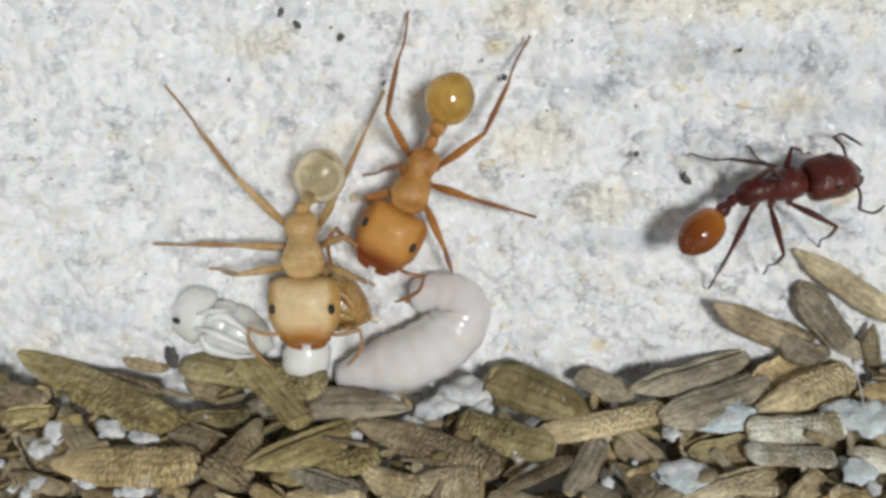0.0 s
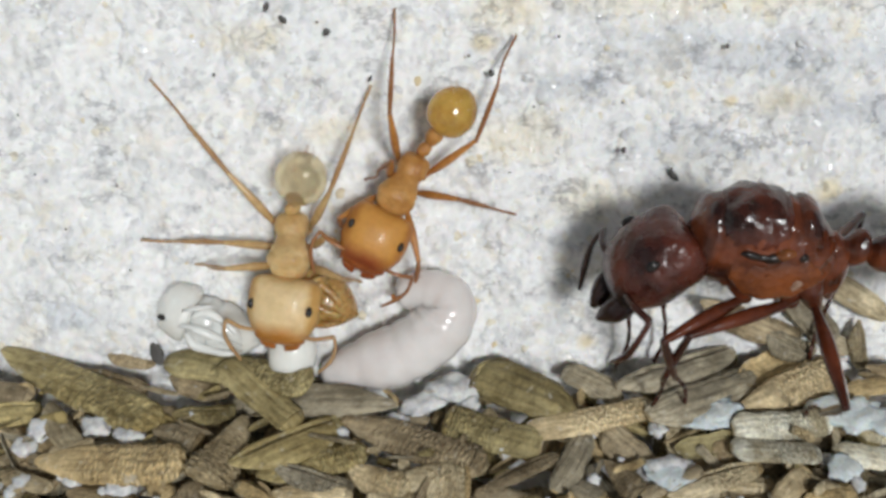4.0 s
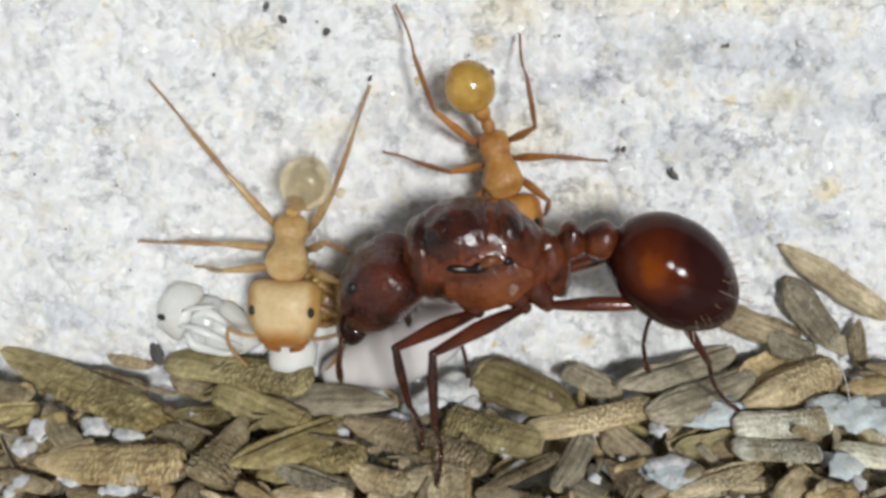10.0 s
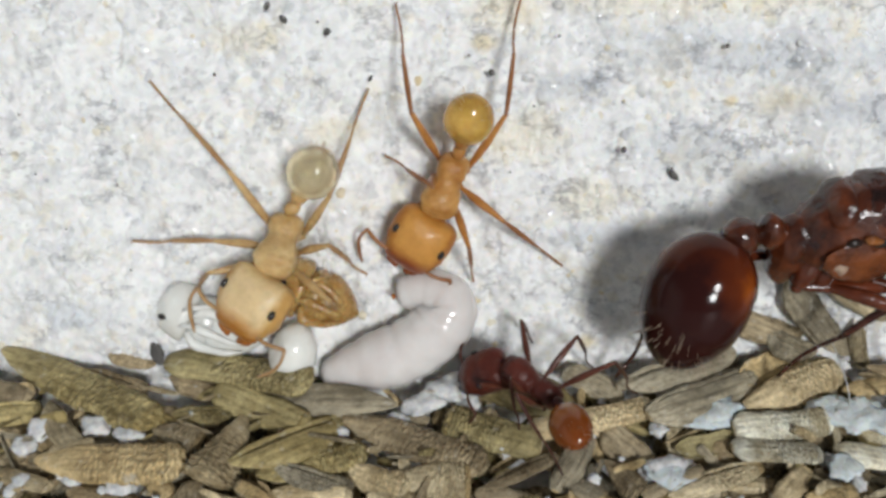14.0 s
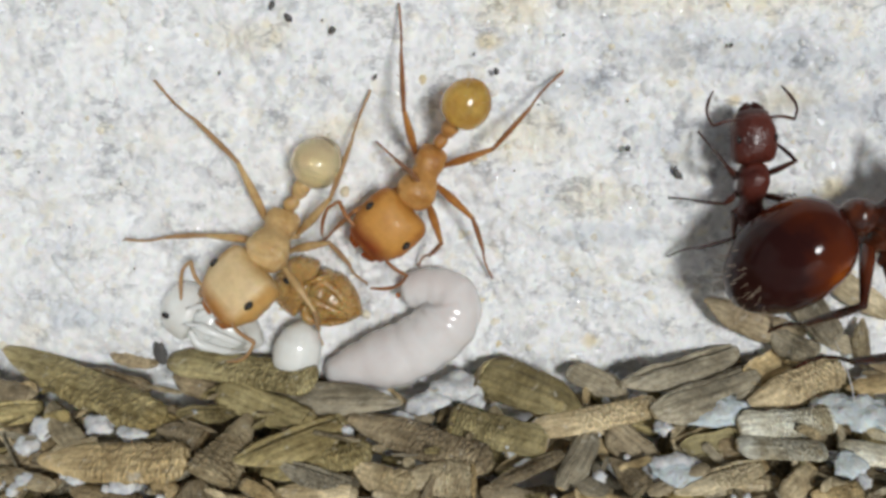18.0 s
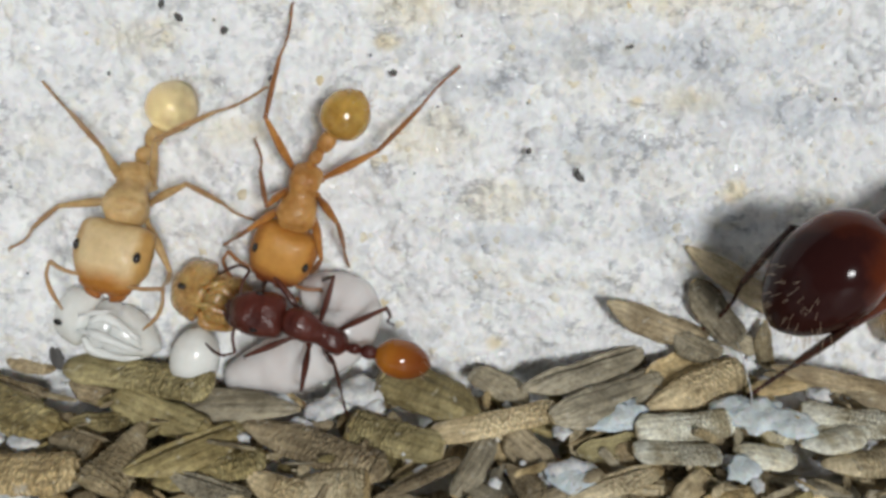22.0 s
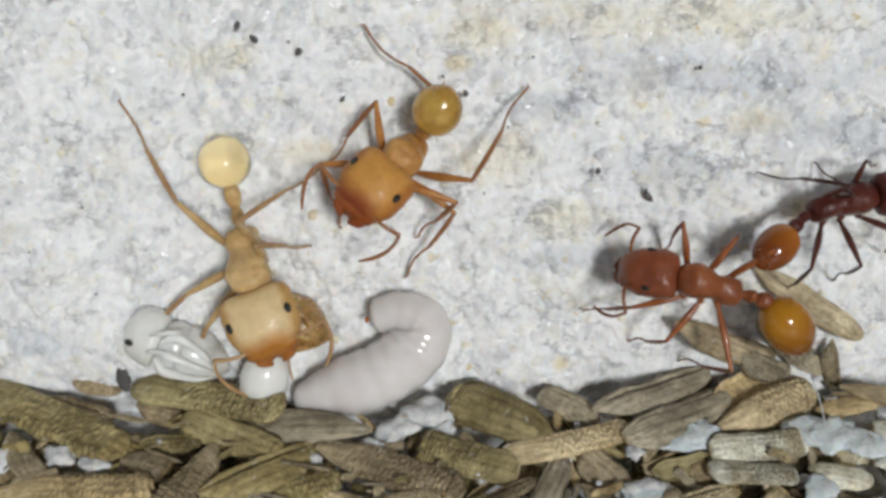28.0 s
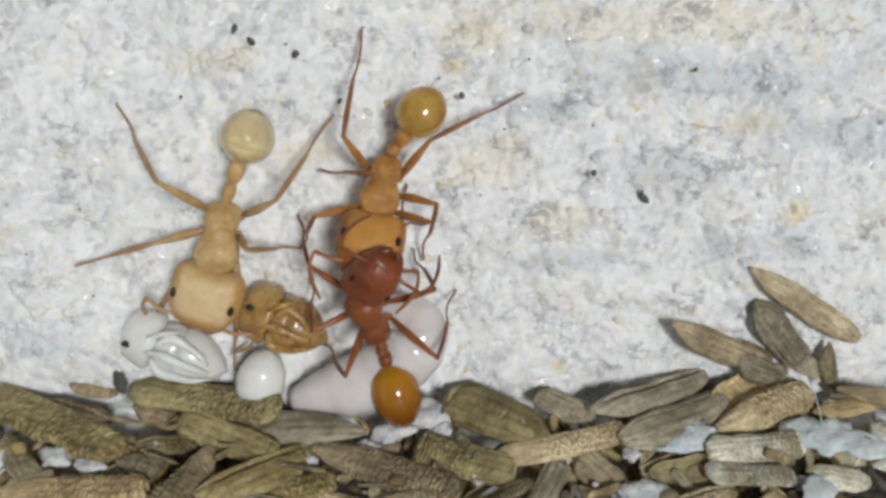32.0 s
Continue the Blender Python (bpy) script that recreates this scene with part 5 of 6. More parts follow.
def pupa(head, tail, size, skin, label, legs=4, eye_side=1):
    """A folded pupa: head, abdomen, thorax and legs pressed to the body."""
    a, b = Vector(head), Vector(tail)
    turn = math.degrees(math.atan2(a.y - b.y, a.x - b.x))
    length = (a - b).length
    root = new("pupa")
    root.matrix_basis = place(*((a + b) / 2), turn)
    tagged(root, label, "pupa", "brood")
    h = length / 2
    part("abdomen", loft([(-h - 0.35 * size, 0, 0.05, 0.05), (-h - 0.15 * size, 0, 0.28 * size, 0.28 * size), (-0.7 * h, 0.0, 0.46 * size, 0.42 * size), (-0.1 * h, 0.0, 0.5 * size, 0.44 * size), (0.3 * h, 0, 0.3 * size, 0.3 * size)], 16, 22), skin, root)
    part("thorax", loft([(-0.35 * h, 0, 0.3 * size, 0.3 * size), (0.0, 0.02, 0.47 * size, 0.43 * size), (0.4 * h, 0.02, 0.48 * size, 0.43 * size), (0.9 * h, 0, 0.3 * size, 0.3 * size)], 14, 22), skin, root)
    skull = part("head", loft([(0.55 * h, 0, 0.2 * size, 0.2 * size), (0.7 * h, 0, 0.5 * size, 0.45 * size), (h, 0, 0.54 * size, 0.5 * size), (h + 0.35 * size, -0.05, 0.42 * size, 0.36 * size), (h + 0.5 * size, -0.08, 0.1, 0.1)], 16, 22), skin, root)
    part("eye", ball(h + 0.28 * size, eye_side * -0.1 * size, 0.40 * size, 0.12, 0.09, 0.07, 12), M_EYE, skull)
    for k in range(legs):
        y0 = (-0.3 + 0.62 * k / max(1, legs - 1)) * size
        side = [(0.6 * h, 0.5 * y0), (0.25 * h, 1.1 * y0), (-0.3 * h, y0), (-0.8 * h, 0.75 * y0), (-h - (0.02 + 0.06 * k) * size, 0.35 * y0)]
        strip = tube([(x, y, 0.47 * size * math.sqrt(max(0.1, 1 - (1.7 * y / size) ** 2)) * (1.0 if x > -0.9 * h else 0.8)) for x, y in side],
                     [0.04 * size, 0.1 * size, 0.075 * size, 0.06 * size, 0.02 * size], 10)
        part("leg", strip, skin, root)
    for k in range(2):
        part("antenna", tube([(0.95 * h, (0.1 - 0.3 * k) * size, 0.46 * size), (0.5 * h, (0.0 - 0.4 * k) * size, 0.5 * size), (0.1 * h, (-0.1 - 0.4 * k) * size, 0.38 * size)], [0.03 * size, 0.05 * size, 0.02 * size], 8), skin, root)
    return root


pupa((-7.25, 1.86, 0.6), (-5.65, 1.12, 0.55), 1.5, M_PUPA, "milky white ant pupa with a black eye and folded legs", 3, -1)
pupa((-4.05, 2.5, 0.35), (-2.9, 1.95, 0.4), 1.6, M_AMBER_PUPA, "amber ant pupa with folded legs, almost ready to hatch", 3, 1)
cocoon = part("larva", loft([(-0.9, 0, 0.1, 0.1), (-0.72, 0, 0.42, 0.42), (-0.22, 0, 0.66, 0.64), (0.3, 0, 0.62, 0.6), (0.7, 0, 0.4, 0.4), (0.9, 0, 0.08, 0.08)], 20, 24, 2, 0.04), M_PUPA, at=place(*(-4.17, 0.78, 1), 75))
tagged(cocoon, "plump glossy white young larva held by the callow ant", "larva", "brood")

# ---- small things beside the litter ----
fibre = part("fibre", tube([(0, 0, 0), (0.1, 0.9, 0.5), (0.05, 1.8, 0.8), (0.12, 2.9, 0.7)], [0.015, 0.02, 0.018, 0.008], 6), M_CRUMB, at=HEAP @ mm(10.9, -2.6, 0.3))
tagged(fibre, "thin glassy fibre standing up from the seed litter", "fibre")
pale_grain = part("seed_kernel", loft([(-0.9, 0, 0.1, 0.1), (-0.6, 0, 0.5, 0.45), (0, 0, 0.72, 0.6), (0.6, 0, 0.5, 0.45), (0.9, 0, 0.1, 0.1)], 16, 20, 2, 0.06), PALE["gaster"], at=place(*(15.85, 1.65, 0.4), 80))
tagged(pale_grain, "pale yellow hulled seed kernel lying against the plaster", "seed kernel")
# added black lump: the shade of a gap beside the pupa, put into colour
husk = part("husk_fragment", lump(0.24, 0.4, 0.18, 0.18, 3), M_DARK_SPECK, at=place(*(-8.25, 0.44, 0), 10))
tagged(husk, "black lump standing in for the shaded gap beside the white pupa", "husk")



# ---- movement ----
def drop(p, down):
    """Where a foot that reaches down from p meets the wall or the litter, in millimetres."""
    best = 9.0
    for n, lift in ((WALL_N, 0.0), (HEAP_N, 0.5)):
        fall = down.dot(n)
        if fall < -0.05:
            best = min(best, max(0.0, (p.dot(n) - lift) / -fall))
    return p + down * best


def limb(a, b, pole):
    """Pose at a with x towards b."""
    x = (b - a).normalized()
    z = (pole - x * pole.dot(x)).normalized()
    y = z.cross(x)
    m = Matrix((x, y, z)).transposed().to_4x4()
    m.translation = a * MM
    return m


def blend_rows(rows, t):
    if t <= rows[0][0]:
        return rows[0][1:]
    for a, b in zip(rows, rows[1:]):
        if a[0] <= t <= b[0]:
            f = (t - a[0]) / (b[0] - a[0])
            f = f * f * (3 - 2 * f)
            return [p + (q - p) * f for p, q in zip(a[1:], b[1:])]
    return rows[-1][1:]


def body_pose(row):
    x, y, z, ax, ay, az, ux, uy, uz = row[:9]
    fwd, up = Vector((ax, ay, az)).normalized(), Vector((ux, uy, uz))
    up = (up - fwd * up.dot(fwd)).normalized()
    m = Matrix((fwd, up.cross(fwd), up)).transposed().to_4x4()
    m.translation = Vector((x, y, z)) * MM
    return m


def animate(a, rows, feet, step, start, end, stride=0.9):
    """rows: seconds, thorax place in mm, its direction and up, head yaw and pitch, gaster yaw and pitch.
    feet: footholds for some legs while they last, as {leg: [(seconds, u, v)]} on the wall or (seconds, x, y, z); other legs walk by themselves."""
    d = a["d"]
    t_len, tw, th = d["thorax"]
    walk(a["root"], [(r[0], body_pose(r[1:])) for r in rows])
    walk(a["head"], [(r[0], mm(t_len / 2, 0, 0, 0, -r[11], r[10])) for r in rows])
    free = d.get("jointed", False)
    joint = (-t_len / 2 - (d["gaster"][0] if free else 0), 0, 0.1 if d.get("winged") else 0.0 if free else -0.08)
    walk(a["gaster"], [(r[0], mm(*joint, 0, -r[13], r[12])) for r in rows])
    times = [0.0] + [round(start + step * k, 3) for k in range(int((end - start) / step) + 1)] + [32.0]
    times = sorted(set(times))
    for (s, n), (upper, lower) in a["legs"].items():
        hip = Vector((d.get("hips", (0.26, -0.02, -0.3))[n] * t_len, s * (0.2 * tw + 0.16), d.get("hipz", -0.3 * th - 0.2)))
        l1, l2 = d["l1"][n], d["l2"][n]
        plant, keys1, keys2 = None, [], []
        for t in times:
            m = body_pose(blend_rows(rows, t))
            inv = m.inverted()
            up = (m.to_3x3() @ Vector((0, 0, 1))).normalized()
            home = drop(m @ (Vector((d["rest"][n], s * d["reach"][n], 0)) * MM) / MM, -up)
            held = feet.get((s, n), [(99, 0, 0)])
            if len(held[0]) == 3 and held[0][0] < 99:
                u, v = blend_rows(held, t)
                foot = WALL @ (Vector((u, v, 0.08)) * MM) / MM
            elif held[0][0] - 0.3 <= t <= held[-1][0] + 0.3:
                foot = plant = Vector(blend_rows(held, t))
            else:
                if plant is None or (home - plant).length > stride:
                    gap = home - plant if plant is not None else Vector((0, 0, 0))
                    plant = home + (gap * 0.45 if gap.length < 3 * stride else gap * 0)
                foot = plant
            f = inv @ (foot * MM) / MM - hip
            reach = min(max(f.length, abs(l1 - l2) + 0.15), (l1 + l2) * 0.992)
            x = f.normalized()
            pole = Vector((d.get("fore", (0.25, 0.0, -0.25))[n], s * d.get("out", (0.35,) * 3)[n], d.get("rise", (0.8, 0.8, 0.8))[n]))
            pole = (pole - x * pole.dot(x)).normalized()
            c = (l1 * l1 + reach * reach - l2 * l2) / (2 * l1 * reach)
            c = max(-1.0, min(1.0, c))
            knee = hip + x * (l1 * c) + pole * (l1 * math.sqrt(1 - c * c))
            keys1.append((t, limb(hip, knee, pole)))
            keys2.append((t, limb(knee, hip + x * reach, pole)))
        walk(upper, keys1)
        walk(lower, keys2)


def motions():
    animate(pale_ant, [
        (0, -4.107, -0.756, 4.232, 0.083, -0.506, -0.859, -0.005, -0.862, 0.507, -5, -11, -51, -58),
        (1, -4.052, -0.691, 4.058, -0.003, -0.536, -0.845, 0.011, -0.844, 0.535, -8, -11, -53, -66),
        (2, -4.036, -0.69, 4.029, -0.002, -0.534, -0.845, 0.01, -0.845, 0.534, -9, -11, -53, -66),
        (3, -4.047, -0.683, 4.08, -0.012, -0.543, -0.839, -0.008, -0.839, 0.543, -10, -11, -52, -67),
        (6, -4.086, -0.762, 4.128, -0.035, -0.58, -0.814, -0.064, -0.811, 0.581, -3, -11, -31, -66),
        (7, -4.078, -0.749, 4.074, 0.002, -0.586, -0.81, -0.057, -0.809, 0.585, -8, -11, -39, -66),
        (8, -4.026, -0.711, 4.078, -0.002, -0.676, -0.737, -0.014, -0.737, 0.676, -2, -7, -34, -68),
        (9, -4.096, -0.744, 4.063, -0.023, -0.65, -0.76, -0.061, -0.758, 0.65, -3, -12, -46, -65),
        (10, -4.114, -0.722, 4.033, -0.07, -0.537, -0.841, -0.014, -0.842, 0.539, 1, -13, -47, -66),
        (11, -4.096, -0.72, 4.051, -0.05, -0.649, -0.759, 0.001, -0.76, 0.649, -8, -10, -50, -68),
        (12, -4.024, -0.746, 4.253, -0.242, -0.608, -0.756, 0.023, -0.782, 0.622, -28, -12, -42, -67),
        (13, -4.25, -0.741, 4.104, -0.233, -0.568, -0.79, 0.041, -0.817, 0.575, -20, -11, -29, -60),
        (14, -4.334, -0.798, 4.122, -0.224, -0.628, -0.745, 0.001, -0.765, 0.644, -22, -12, -39, -57),
        (14.5, -4.31, -0.75, 4.02, -0.094, -0.7, -0.708, 0.07, -0.714, 0.697, -31, -12, -42, -56),
        (17, -4.39, -0.754, 4.048, -0.246, -0.618, -0.747, 0.108, -0.783, 0.613, -10, -18, -26, -58),
        (18, -4.627, -0.691, 4.215, -0.311, -0.727, -0.613, 0.094, -0.665, 0.741, -32, -24, -29, -54),
        (19, -4.715, -0.748, 4.2, -0.371, -0.592, -0.715, 0.217, -0.804, 0.553, -12, -18, -19, -59),
        (20, -4.786, -0.775, 4.325, -0.283, -0.7, -0.656, 0.052, -0.694, 0.718, -23, -13, -39, -50),
        (21, -5.485, -0.738, 4.636, -0.377, -0.694, -0.613, 0.204, -0.708, 0.676, -15, -21, -27, -54),
        (22, -5.456, -0.53, 5.56, -0.088, -0.771, -0.631, 0.044, -0.636, 0.771, -9, -19, -33, -35),
        (23, -5.132, -0.497, 5.804, 0.122, -0.618, -0.777, -0.079, -0.786, 0.613, -1, -7, -12, -24),
        (24, -4.696, -0.54, 5.565, 0.213, -0.566, -0.796, -0.092, -0.823, 0.561, 10, -6, -9, -19),
        (25, -4.299, -0.697, 4.562, 0.106, -0.17, -0.98, -0.029, -0.985, 0.168, 9, 2, -8, -16),
        (25.5, -4.41, -0.68, 4.47, 0.2, -0.606, -0.77, -0.113, -0.795, 0.596, 9, -11, -9, -20),
        (27.5, -4.48, -0.71, 4.29, 0.192, -0.665, -0.722, -0.129, -0.746, 0.653, 8, -12, 0, -24),
        (28, -4.465, -0.731, 4.352, 0.218, -0.631, -0.744, -0.092, -0.773, 0.628, 7, -9, -1, -25),
        (29, -4.469, -0.744, 4.266, 0.142, -0.312, -0.939, -0.022, -0.95, 0.312, 12, 1, 4, 3),
        (30, -4.757, -0.61, 4.991, -0.027, -0.109, -0.994, -0.002, -0.994, 0.109, 13, 0, -4, -5),
        (31, -4.777, -0.533, 5.453, -0.007, -0.636, -0.772, 0.021, -0.772, 0.636, -14, -7, -20, -25),
        (32, -5.029, -0.648, 4.979, -0.196, -0.114, -0.974, -0.005, -0.993, 0.117, -9, -5, -9, 4),
    ], {(-1, 2): [(9, -7.87, 8.19), (19, -7.87, 8.15), (21, -7.84, 8.17), (22, -7.85, 8.15), (24, -7.77, 8.17), (25.5, -7.75, 8.22), (28, -7.82, 8.19), (29.5, -7.85, 8.17), (30.5, -7.91, 8.38), (32, -7.84, 8.17)], (-1, 1): [(9, -9.15, 3.82), (19, -9.29, 3.79), (21, -9.22, 3.67), (22, -9.23, 3.65), (24, -9.16, 3.61), (25.5, -7.46, 1.66), (28, -7.84, 1.49), (29.5, -8.04, 1.22), (30.5, -9.76, 3.88), (32, -9.75, 3.66)], (-1, 0): [(9, -6.99, 3.09), (19, -7.32, 1.3), (21, -9.57, 3.19), (22, -7.33, 2.02), (24, -5.77, 0.29), (25.5, -5.65, 0.31), (28, -6.49, 0.64), (29.5, -5.44, -0.15), (30.5, -6.91, 1.68), (32, -7.59, 1.71)], (1, 2): [(9, -1.96, 8.04), (19, -2.1, 7.87), (21, -1.99, 8.04), (22, -2.07, 8.02), (24, -2.09, 7.97), (25.5, -2.04, 8.15), (28, -2.47, 6.54), (29.5, -2.39, 7.06), (30.5, -2.21, 7.94), (32, -2.13, 7.88)], (1, 1): [(9, -2.05, 3.17), (19, -2.27, 2.49), (21, -2.95, 3.58), (22, -2.53, 4.43), (24, -3.98, 4.86), (25.5, -2.91, 4.23), (28, -2.91, 4.29), (29.5, -3, 4.19), (30.5, -3.05, 4.57), (32, -3.13, 4.26)], (1, 0): [(9, -2.3, 2.59), (19, -3.61, 0.62), (21, -4.49, 1.19), (22, -5.13, 2.34), (24, -3.67, 0.87), (25.5, -3.26, 0.29), (28, -3.5, 0.27), (29.5, -2.65, 2.82), (30.5, -4.06, 2.32), (32, -5.07, 0.19)]}, 0.4, 0.0, 32.0)
    animate(orange_ant, [
        (0, -1.066, -0.429, 5.929, -0.377, -0.293, -0.879, -0.004, -0.948, 0.318, -7, 2, -3, -37),
        (1, -1.026, -0.5, 5.606, -0.359, -0.32, -0.877, 0.043, -0.944, 0.327, -5, 2, -4, -37),
        (2, -1.169, -0.62, 5.397, -0.413, -0.341, -0.844, 0.13, -0.94, 0.316, -7, 4, -2, -41),
        (3, -1.168, -0.661, 5.141, -0.505, -0.343, -0.792, 0.079, -0.932, 0.354, 1, 3, -9, -37),
        (5.5, -0.71, -0.11, 7.09, -0.392, -0.645, -0.656, 0.256, -0.762, 0.595, 5, -10, -8, -73),
        (6, -0.674, -0.1, 7.138, -0.423, -0.607, -0.673, 0.231, -0.79, 0.567, 11, -7, -8, -74),
        (7, -0.522, -0.127, 6.857, -0.232, -0.605, -0.761, 0.093, -0.793, 0.602, 12, 1, -4, -73),
        (8, -0.498, -0.169, 7.147, 0.242, -0.211, -0.947, -0.041, -0.977, 0.207, 19, 0, -22, -45),
        (9, 0.976, -0.326, 5.81, 0.126, -0.147, -0.981, 0.009, -0.989, 0.149, 1, 0, -1, -44),
        (10, 1.467, -0.264, 6.204, 0.245, -0.228, -0.942, -0.053, -0.974, 0.222, -7, 0, 11, -42),
        (11, 0.851, -0.246, 6.162, 0.071, -0.106, -0.992, -0.003, -0.994, 0.107, 0, 10, 1, -45),
        (12, 0.857, -0.431, 5.794, 0.101, -0.28, -0.955, -0.047, -0.96, 0.276, -14, 2, 7, -32),
        (13, 0.401, -0.289, 6.049, -0.036, -0.231, -0.972, -0.033, -0.972, 0.232, -23, 1, -3, -47),
        (14, 0.069, -0.32, 5.616, -0.358, -0.119, -0.926, -0.052, -0.988, 0.148, -11, 1, 4, -49),
        (14.5, -0.15, -0.34, 5.45, -0.539, -0.117, -0.834, 0, -0.99, 0.139, -6, 0, 7, -45),
        (17, -1, -0.264, 6.216, -0.724, -0.17, -0.668, 0.033, -0.976, 0.213, 7, 1, 13, -41),
        (18, -0.674, -0.311, 5.814, -0.414, -0.367, -0.833, 0.123, -0.929, 0.348, -23, -6, -8, -46),
        (19, -1.144, -0.332, 5.993, -0.614, -0.209, -0.761, 0.033, -0.97, 0.24, -1, 2, -3, -38),
        (20, -1.155, -0.288, 6.063, -0.351, -0.395, -0.849, 0.062, -0.915, 0.4, 2, -8, -21, -25),
        (21, -1.232, -0.43, 5.31, -0.194, -0.317, -0.928, 0.032, -0.948, 0.317, -4, 1, -23, 0),
        (22, -1.12, -0.361, 5.372, -0.273, -0.087, -0.958, -0.029, -0.995, 0.098, -8, 0, -20, -7),
        (23, -1.275, -0.369, 5.368, -0.223, -0.228, -0.948, -0.034, -0.97, 0.241, -9, 0, -26, -10),
        (24, -1.375, -0.362, 5.313, -0.301, -0.194, -0.934, -0.039, -0.976, 0.215, -3, -1, -22, -12),
        (25, -0.948, -0.293, 5.702, -0.235, -0.623, -0.746, -0.081, -0.752, 0.654, -11, -12, -39, -38),
        (25.5, -0.38, -0.14, 6.9, 0.011, -0.799, -0.602, -0.011, -0.602, 0.799, -20, -17, -69, -50),
        (27.5, -0.306, -0.073, 6.951, -0.319, -0.946, -0.05, 0.542, -0.226, 0.809, -7, -43, -4, -114),
        (28, -0.306, -0.073, 6.951, -0.319, -0.946, -0.05, 0.542, -0.226, 0.809, -7, -43, -4, -114),
        (29, -0.224, -0.087, 6.858, -0.176, -0.983, -0.051, 0.513, -0.136, 0.848, 9, -40, -3, -117),
        (30, -0.454, -0.122, 6.744, -0.281, -0.863, -0.42, 0.413, -0.503, 0.759, 19, -15, 1, -102),
        (31, -0.856, -0.176, 6.398, -0.272, -0.775, -0.57, 0.179, -0.623, 0.761, -38, -14, -46, -67),
        (32, -0.811, -0.207, 6.205, -0.194, -0.632, -0.75, 0.078, -0.772, 0.631, 1, 1, -36, -53),
    ], {(-1, 2): [(1.5, -1.29, 10.12), (3.5, -1.29, 10.16), (6, -1.29, 10.17), (8, -1.29, 10.1), (9, -1.29, 10.17), (10, -1.25, 10.15), (13, -1.26, 10.13), (14.5, -1.26, 10.21), (17, -1.31, 10.14), (18.5, -1.3, 10.15), (20, -1.31, 10.18), (24, -1.3, 10.13), (25.5, -1.33, 10.19), (28, -1.36, 10.17), (30, -1.35, 10.19), (32, -1.34, 10.15)], (1, 2): [(1.5, 1.96, 9.47), (3.5, 1.96, 9.51), (6, 1.96, 9.52), (8, 1.96, 9.44), (9, 1.99, 9.52), (10, 2.04, 9.42), (13, 2.01, 10.27), (14.5, 2.05, 10.35), (17, 3.07, 8.39), (18.5, 3.08, 8.4), (20, 3.01, 8.54), (24, 3.04, 8.58), (25.5, 3.06, 8.45), (28, 2.97, 8.58), (30, 2.97, 8.53), (32, 2.93, 8.48)], (-1, 1): [(1.5, -2.54, 5.77), (3.5, -2, 5.81), (6, -2.11, 4.16), (8, -1.57, 3.83), (9, -1.61, 6.28), (10, -1.61, 6.27), (13, -1.61, 6.24), (14.5, -1.59, 6.17), (17, -1.96, 6.56), (18.5, -1.95, 6.5), (20, -2.25, 6.66), (24, -2.6, 6.63), (25.5, -2.53, 6.57), (28, -2.55, 6.47), (30, -2.47, 6.5), (32, -2.54, 6.44)], (1, 1): [(1.5, 2.21, 4.58), (3.5, 2.14, 4.63), (6, 1.27, 5.11), (8, 2.82, 8.26), (9, 3.04, 5.82), (10, 4.5, 6.03), (13, 4.49, 6.01), (14.5, 2.93, 2.05), (17, 1.33, 2.66), (18.5, 1.25, 2.67), (20, 0.1, 3.1), (24, -0.05, 3.09), (25.5, -0.05, 3.58), (28, -0.28, 3.4), (30, -0.44, 3.28), (32, 0.28, 3.93)], (-1, 0): [(1.5, -2.25, 4.98), (3.5, -2.51, 3.58), (6, -2.54, 5.82), (8, -1.99, 6.29), (9, -0.78, 2.92), (10, -0.79, 2.58), (13, -0.79, 2.56), (14.5, -1.16, 2.31), (17, -3.19, 3.48), (18.5, -3.82, 3.66), (20, -3.37, 3.92), (24, -3.45, 3.51), (25.5, -2.61, 3.59), (28, -2.13, 4.84), (30, -2.5, 5.11), (32, -3.13, 4.26)], (1, 0): [(1.5, 0.01, 2.54), (3.5, -0.95, 1.67), (6, 0.25, 5.11), (8, 1.02, 5.74), (9, 0.89, 2.76), (10, 2.77, 4.21), (13, 0.88, 2.72), (14.5, 0.84, 2.55), (17, -1.7, 2.66), (18.5, -0.5, 3.16), (20, -1.41, 2.12), (24, -1.14, 3.02), (25.5, 0.5, 3.98), (28, 0.03, 4.52), (30, 0.11, 4.55), (32, -0.18, 4.88)]}, 0.4, 0.0, 32.0)
